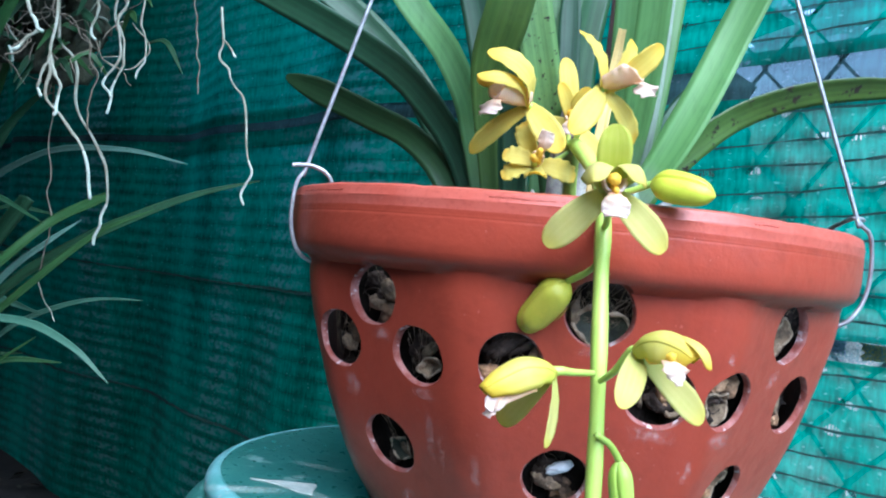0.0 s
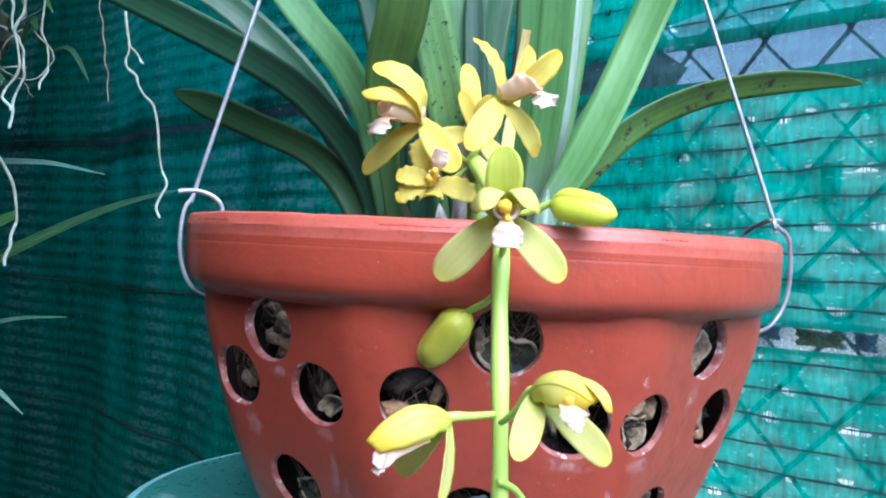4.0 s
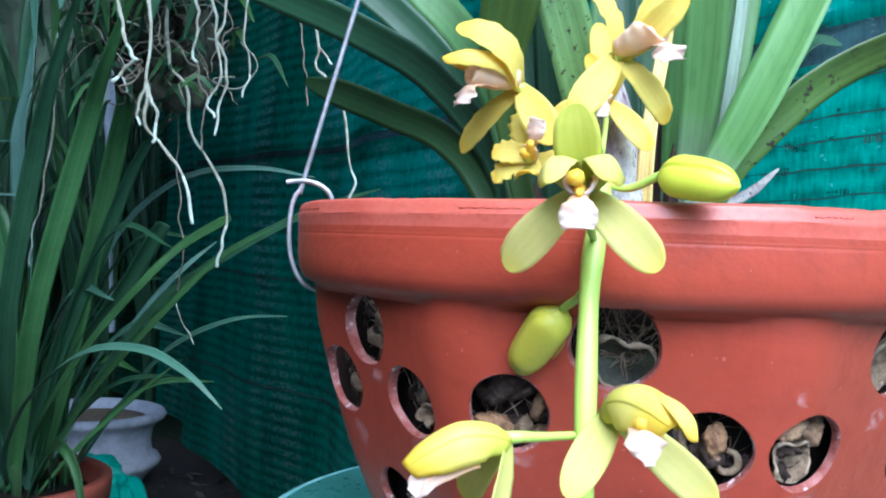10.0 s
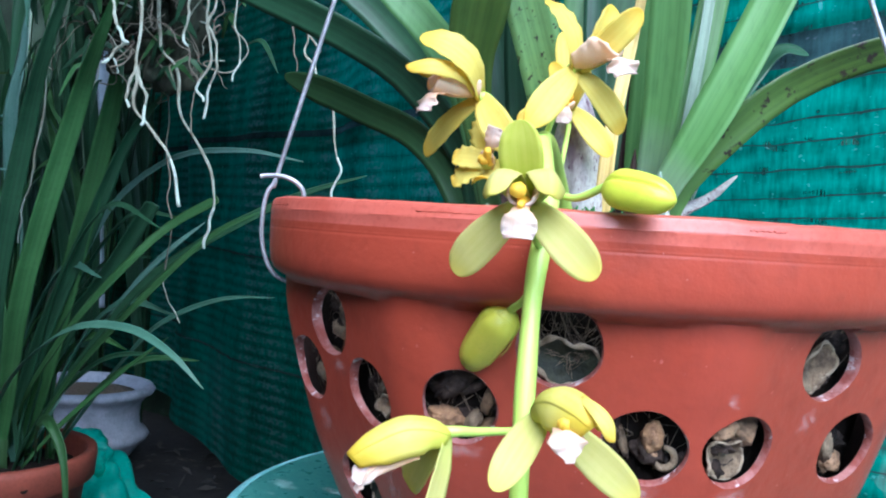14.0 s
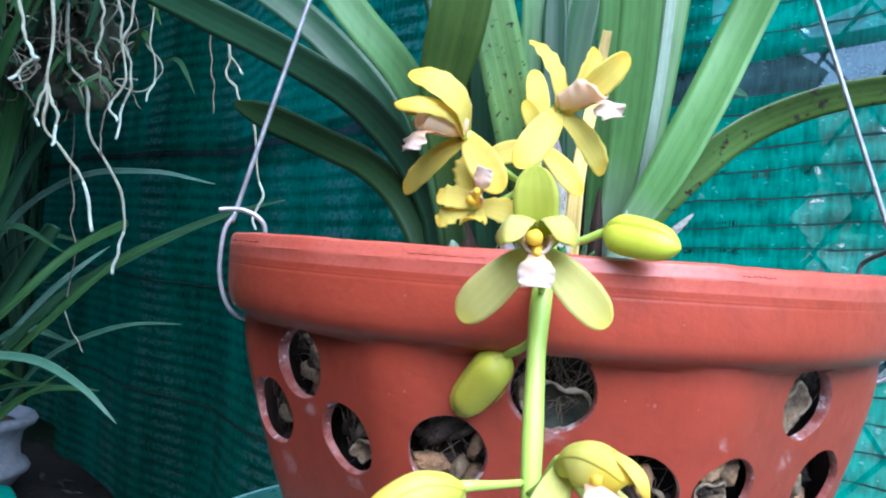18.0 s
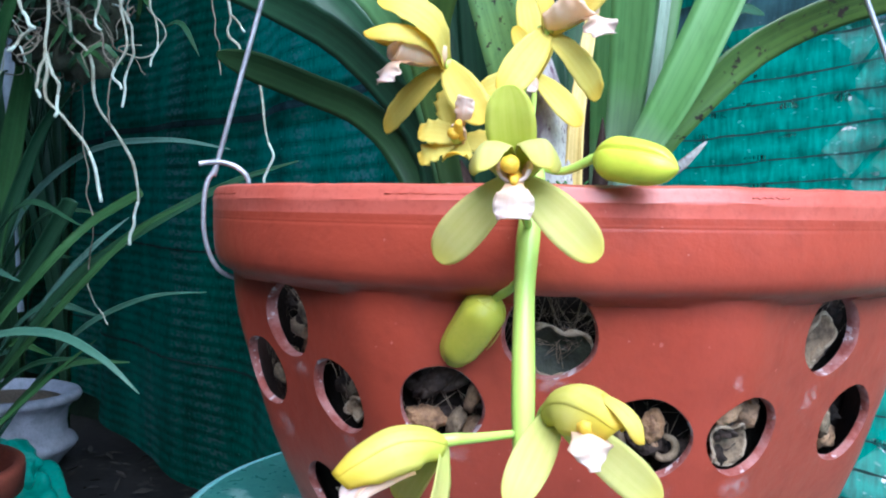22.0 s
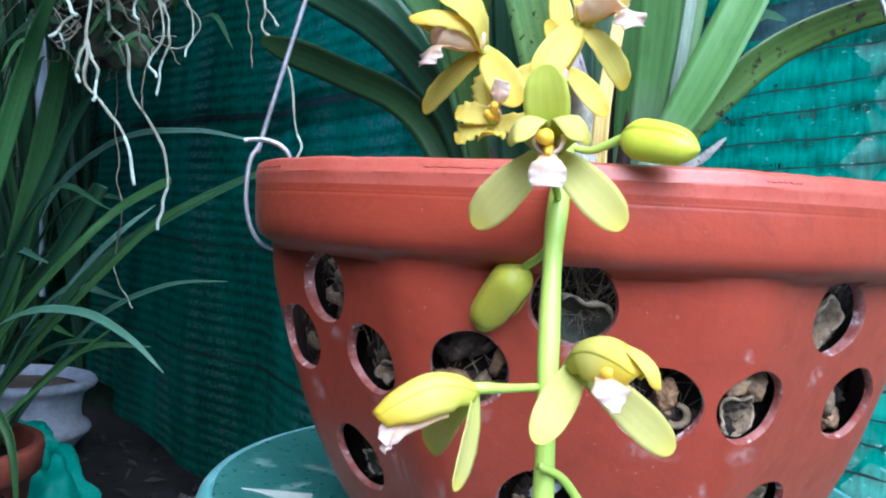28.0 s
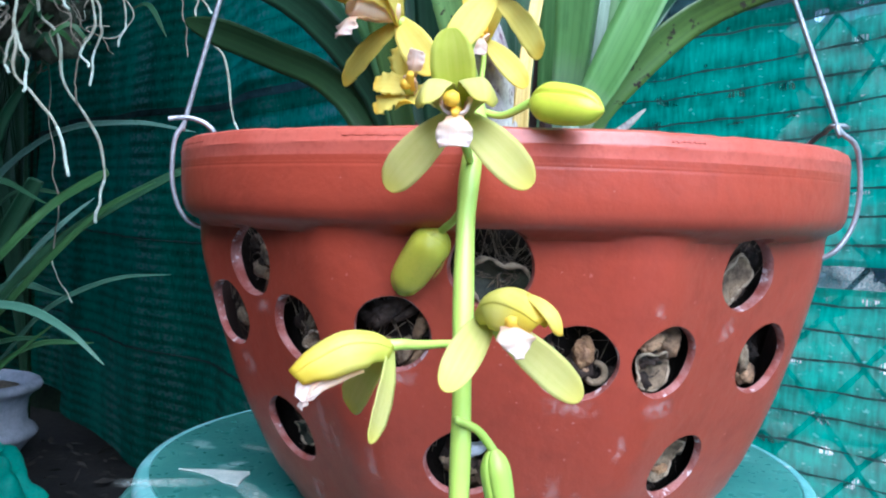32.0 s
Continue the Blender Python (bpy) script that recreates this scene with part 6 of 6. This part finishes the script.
for k in range(70):
    a, x, z = rnd.uniform(0, 6.28), rnd.gauss(-0.47, 0.055), rnd.uniform(0.76, 0.93)
    y = 0.93 + rnd.uniform(0, 0.08)
    way = Vector((math.cos(a), -0.5, 0.6 * math.sin(a))) * rnd.uniform(0.03, 0.075)
    leaf([(x, y, z), Vector((x, y, z)) + way * 0.5 + Vector((0, 0, 0.012)), Vector((x, y, z)) + way + Vector((0, 0, -0.012))], rnd.uniform(0.004, 0.009), (LEAF_DARK, LEAF_GRASS, LEAF_DARK)[k % 3], (0, -1, 0.4), shape=hang_shape, parent=hang, n=8)

# ---------------------------------------------------------------- grassy orchid in an old terracotta pot
GC = (-0.765, 1.14)
bm = bmesh.new()
bmesh.ops.create_cube(bm, size=1)
for v in bm.verts:
    v.co = Vector((GC[0] + v.co.x * 0.36, GC[1] + v.co.y * 0.22, GROUND + 0.085 + v.co.z * 0.19))
bmesh.ops.bevel(bm, geom=bm.edges[:], offset=0.006, segments=2, affect="EDGES")
block = tagged(part("concrete_block", bm, CONCRETE, smooth=False), "grey concrete block under a pot", "block")
PZ = GROUND + 0.18
gpot = thing("terracotta_pot", (*GC, PZ), "old terracotta pot on a concrete block, holding a grassy orchid", "flower pot")
RZ = 0.280
prof = [(0.095, PZ), (0.105, PZ + 0.004), (0.128, RZ - 0.045), (0.133, RZ - 0.043), (0.140, RZ - 0.038), (0.143, RZ - 0.01), (0.142, RZ - 0.002), (0.139, RZ), (0.131, RZ), (0.128, RZ - 0.004), (0.126, RZ - 0.05), (0.1, RZ - 0.1), (0.02, RZ - 0.1)]
under(gpot, part("body", lathe(prof, GC, 72), TERRA_OLD))
# flush dark discs stand in for shaded drain holes; the wall stays uncut
for az, z in ((56.9, 0.2565), (78.3, 0.2227), (34.0, 0.2236), (8.0, 0.2550)):
    way = Vector((math.sin(radians(az)), -math.cos(radians(az)), 0))
    r = 0.1412 if z > 0.24 else 0.1295
    c = Vector((*GC, z)) + way * r
    under(gpot, part("side_hole", tube([c - way * 0.006, c - way * 0.003, c + way * 0.0002], lambda s: 0.0050, n=4, sides=14), CORE, label="small dark disc standing for a shaded drain hole", smooth=False))
gp = thing("grassy_orchid", (*GC, RZ - 0.03), "green grassy orchid with long arching strap leaves", "orchid")
soil = lathe([(0.122, RZ - 0.095), (0.1225, RZ - 0.03), (0.08, RZ - 0.018), (0.01, RZ - 0.014)], GC, 48)
for v in soil.verts:
    v.co.z += 0.006 * noise.noise(v.co * 60)
under(gpot, part("soil", soil, CORE))
grass = lambda s: (0.45 + 0.55 * min(1, s * 3)) * min(1, (1 - s) * 2.2 + 0.02) ** 0.7


def gl(pts, w, m, face=(0.3, -0.8, 0.5), shape=grass, fold=0.45):
    leaf(pts, w, m, face, fold=fold, shape=shape, parent=gp, n=24)


gl([(-0.735, 1.13, 0.27), (-0.709, 1.12, 0.33), (-0.658, 1.10, 0.451), (-0.585, 1.08, 0.594), (-0.524, 1.06, 0.705), (-0.456, 1.04, 0.770)], 0.022, LEAF_DARK, (0.7, -0.6, -0.3))
gl([(-0.740, 1.15, 0.27), (-0.723, 1.15, 0.32), (-0.631, 1.12, 0.466), (-0.572, 1.10, 0.531), (-0.501, 1.08, 0.627)], 0.022, LEAF_DARK, (0.7, -0.6, -0.2), shape=lambda s: (0.45 + 0.55 * min(1, s * 3)) * (1 if s < 0.98 else 0.9))
gl([(-0.735, 1.11, 0.27), (-0.711, 1.10, 0.32), (-0.617, 1.00, 0.511), (-0.524, 0.95, 0.717), (-0.467, 0.90, 0.785), (-0.40, 0.85, 0.86)], 0.023, LEAF_GRASS, (0.6, -0.8, 0))
gl([(-0.745, 1.10, 0.27), (-0.728, 1.10, 0.32), (-0.652, 1.00, 0.508), (-0.586, 0.95, 0.684), (-0.525, 0.90, 0.784), (-0.45, 0.85, 0.88)], 0.022, LEAF_DARK, (0.6, -0.8, 0))
gl([(-0.725, 1.15, 0.27), (-0.706, 1.15, 0.32), (-0.627, 1.10, 0.505), (-0.548, 1.05, 0.717), (-0.499, 1.00, 0.806), (-0.45, 0.95, 0.90)], 0.025, LEAF_GRASS, (0.5, -0.85, 0))
gl([(-0.735, 1.12, 0.27), (-0.689, 1.05, 0.335), (-0.582, 0.95, 0.428), (-0.471, 0.88, 0.492), (-0.389, 0.85, 0.505), (-0.330, 0.83, 0.489), (-0.290, 0.823, 0.460)], 0.0135, LEAF_GREY, (-0.2, -0.5, 0.85), fold=0.3)
gl([(-0.73, 1.17, 0.27), (-0.735, 1.21, 0.40), (-0.66, 1.22, 0.595), (-0.55, 1.20, 0.685), (-0.43, 1.17, 0.702), (-0.337, 1.156, 0.691)], 0.016, LEAF_SHEEN, (0, -0.75, 0.65), fold=0.3)
gl([(-0.73, 1.15, 0.27), (-0.68, 1.10, 0.36), (-0.57, 1.03, 0.47), (-0.481, 1.00, 0.553), (-0.441, 1.02, 0.600), (-0.384, 1.022, 0.634)], 0.016, LEAF_GRASS, (-0.3, -0.8, 0.5), shape=lambda s: (0.45 + 0.55 * min(1, s * 3)) * (1 if s < 0.98 else 0.85))
gl([(-0.71, 1.13, 0.27), (-0.62, 1.11, 0.40), (-0.505, 1.07, 0.520), (-0.43, 1.07, 0.578), (-0.354, 1.07, 0.622), (-0.29, 1.07, 0.652), (-0.225, 1.07, 0.673)], 0.017, LEAF_DARK, (-0.3, -0.85, 0.4))
gl([(-0.70, 1.14, 0.28), (-0.62, 1.15, 0.43), (-0.552, 1.15, 0.523), (-0.490, 1.12, 0.572), (-0.4495, 1.12, 0.606)], 0.016, LEAF_SHEEN, (-0.3, -0.8, 0.5))
gl([(-0.70, 1.12, 0.27), (-0.60, 1.08, 0.40), (-0.47, 1.02, 0.515), (-0.392, 1.02, 0.590), (-0.33, 1.02, 0.625)], 0.014, LEAF_GRASS, (-0.3, -0.8, 0.5))
gl([(-0.70, 1.20, 0.27), (-0.66, 1.25, 0.36), (-0.597, 1.25, 0.436), (-0.554, 1.25, 0.468), (-0.5025, 1.25, 0.491), (-0.46, 1.25, 0.5016), (-0.405, 1.25, 0.5056)], 0.012, LEAF_GREY, (-0.1, -0.7, 0.7))
gl([(-0.68, 1.10, 0.27), (-0.628, 1.10, 0.329), (-0.549, 1.10, 0.403), (-0.481, 1.10, 0.460)], 0.015, LEAF_GRASS, (-0.4, -0.6, 0.7))
gl([(-0.66, 1.10, 0.29), (-0.615, 1.04, 0.345), (-0.572, 1.00, 0.365), (-0.545, 0.99, 0.335), (-0.530, 0.98, 0.28), (-0.522, 0.975, 0.18)], 0.0135, LEAF_GRASS, (-0.2, -0.9, 0.4))
for pts, w, m in (([(-1.10, 1.31, 0.735), (-1.021, 1.323, 0.748), (-0.968, 1.336, 0.752), (-0.918, 1.349, 0.753)], 0.009, LEAF_SHEEN), ([(-1.09, 1.30, 0.640), (-1.015, 1.318, 0.660), (-0.946, 1.336, 0.667), (-0.880, 1.353, 0.665)], 0.009, LEAF_SHEEN),
                  ([(-1.07, 1.30, 0.555), (-1.001, 1.316, 0.579), (-0.932, 1.335, 0.595), (-0.895, 1.344, 0.585)], 0.013, LEAF_GRASS), ([(-1.10, 1.31, 0.790), (-1.024, 1.326, 0.806), (-0.972, 1.340, 0.817), (-0.922, 1.353, 0.823)], 0.016, LEAF_OLIVE),
                  ([(-1.09, 1.31, 0.675), (-1.017, 1.320, 0.691), (-0.965, 1.333, 0.695), (-0.929, 1.341, 0.678)], 0.008, LEAF_GREY), ([(-0.93, 1.38, 0.50), (-0.918, 1.37, 0.62), (-0.916, 1.350, 0.755), (-0.906, 1.359, 0.855), (-0.906, 1.364, 0.96)], 0.030, LEAF_SHEEN),
                  ([(-1.06, 1.30, 0.600), (-1.004, 1.318, 0.615), (-0.951, 1.331, 0.609), (-0.899, 1.345, 0.624)], 0.008, LEAF_GREY)):
    gl([(-0.86, 1.22, 0.26), (-0.98, 1.27, 0.42), *pts], w, m, (0.1, -0.9, 0.4), fold=0.3)
rnd = random.Random(23)
for k in range(44):
    a = rnd.uniform(-3.3, 0.3)
    c = Vector((GC[0] + rnd.uniform(-0.06, 0.07), GC[1] + rnd.uniform(-0.06, 0.06), RZ - 0.03))
    ln, ho = rnd.uniform(0.16, 0.5), rnd.uniform(0.05, 0.26)
    way = Vector((math.cos(a), math.sin(a) * 0.6, 0))
    droop = rnd.uniform(0.0, 0.25)
    gl([c, c + way * ho * 0.12 + Vector((0, 0, ln * 0.25)), c + way * ho * 0.4 + Vector((0, 0, ln * 0.6)), c + way * ho * 0.8 + Vector((0, 0, ln * (0.9 - droop * 0.4))), c + way * ho * 1.25 + Vector((0, 0, ln * (1 - droop)))],
       rnd.uniform(0.012, 0.024), (LEAF, LEAF_DARK, LEAF_DARK, LEAF_GRASS, LEAF_GREY)[k % 5], (-way.x, -0.7, 0.6))

# ---------------------------------------------------------------- white pot, sack, pipe, ground litter
WC = (-1.435, 2.36)
wp = thing("white_pot", (*WC, GROUND), "whitewashed cement pot standing by the net", "flower pot")
prof = [(0.110, GROUND), (0.130, GROUND + 0.004), (0.158, -0.075), (0.176, -0.050), (0.190, -0.036), (0.196, -0.024), (0.188, -0.008), (0.170, 0.004), (0.166, 0.040), (0.172, 0.085), (0.186, 0.106), (0.204, 0.116), (0.210, 0.128), (0.204, 0.140), (0.190, 0.144), (0.176, 0.136), (0.166, 0.118), (0.14, 0.108), (0.01, 0.106)]
prof = [(r * 0.95, GROUND + (z - GROUND) * 0.87) for r, z in prof]
under(wp, part("body", lathe(prof, WC, 72, wobble=0.018), CEMENT))
under(wp, part("soil", lathe([(0.155, 0.082), (0.10, 0.090), (0.01, 0.094)], WC, 32), BARK_PALE))
sack = thing("sack", (-0.85, 1.52, GROUND), "crumpled teal tarpaulin sack on the ground", "sack")


def crumple(at, size, seed, shape):
    bm = lump(at, size, seed, 0.22, 5, shape)
    for v in bm.verts:
        v.co.z = max(GROUND + 0.004, v.co.z)
        d = v.co - Vector(at)
        crease = abs(noise.noise(Vector((v.co.x * 9, v.co.y * 9, v.co.z * 5 + seed)))) + 0.22 * abs(noise.noise(v.co * 21))
        v.co -= Vector((d.x, d.y, 0.3 * d.z)).normalized() * 0.16 * size * crease
    return bm


under(sack, part("body", crumple((-0.85, 1.52, 0.0), 0.17, 4, (0.75, 0.6, 1.05)), BAG))
under(sack, part("gathered_neck", crumple((-0.865, 1.50, 0.175), 0.06, 8, (1.1, 0.8, 0.75)), BAG))
under(sack, part("loose_fold", crumple((-0.80, 1.44, -0.03), 0.09, 12, (0.9, 0.6, 1.1)), BAG))
tagged(part("plastic_strip", blade([(-1.06, 1.80, 0.97), (-1.03, 1.79, 0.8), (-1.035, 1.80, 0.62), (-1.02, 1.80, 0.40)], 0.034, (0.3, -1, 0), n=20, fold=0.4, twist=1.6, shape=lambda s: 1), POLE), "pale plastic strip hanging behind the plants", "plastic strip")
bm = bmesh.new()
for k in range(700):
    x, y = rnd.uniform(-1.9, -0.1), rnd.uniform(1.0, 2.6)
    a = rnd.uniform(0, 6.28)
    c = Vector((x, y, GROUND + 0.02 * noise.noise(Vector((x, y, GROUND)) * 3) + 0.012))
    d, e = Vector((math.cos(a), math.sin(a), rnd.uniform(-0.2, 0.4))) * rnd.uniform(0.008, 0.03), Vector((-math.sin(a), math.cos(a), rnd.uniform(-0.3, 0.3))) * rnd.uniform(0.003, 0.012)
    vs = [bm.verts.new(p) for p in (c - d, c - e + Vector((0, 0, 0.003)), c + d, c + e)]
    bm.faces.new(vs)
tagged(part("leaf_litter", bm, LITTER), "dry leaves and chips on the ground", "litter", kind="stuff")
rnd = random.Random(31)
for k in range(14):
    base = Vector((-2.15 + 0.10 * k, 1.60 + 0.13 * (k % 3), GROUND)) if k < 9 else Vector((-2.05 + 0.13 * (k - 9), 2.78 + 0.06 * (k % 2), GROUND))
    plant = thing("background_plant", base, "leafy potted plant in shade behind the orchids", "plant", group="shaded plants")
    for j in range(20):
        a = rnd.uniform(0, 6.28)
        way = Vector((math.cos(a), math.sin(a), 0))
        ln = rnd.uniform(0.6, 1.25) if k < 9 else rnd.uniform(0.9, 1.8)
        leaf([base, base + way * 0.04 + Vector((0, 0, ln * 0.4)), base + way * 0.13 + Vector((0, 0, ln * 0.8)), base + way * 0.22 + Vector((0, 0, ln * 0.95))], rnd.uniform(0.02, 0.045), (LEAF_DARK, LEAF_GRASS, LEAF_DARK, LEAF_DARK)[j % 4], (-way.x, -0.7, 0.6), shape=grass, parent=plant, n=12)
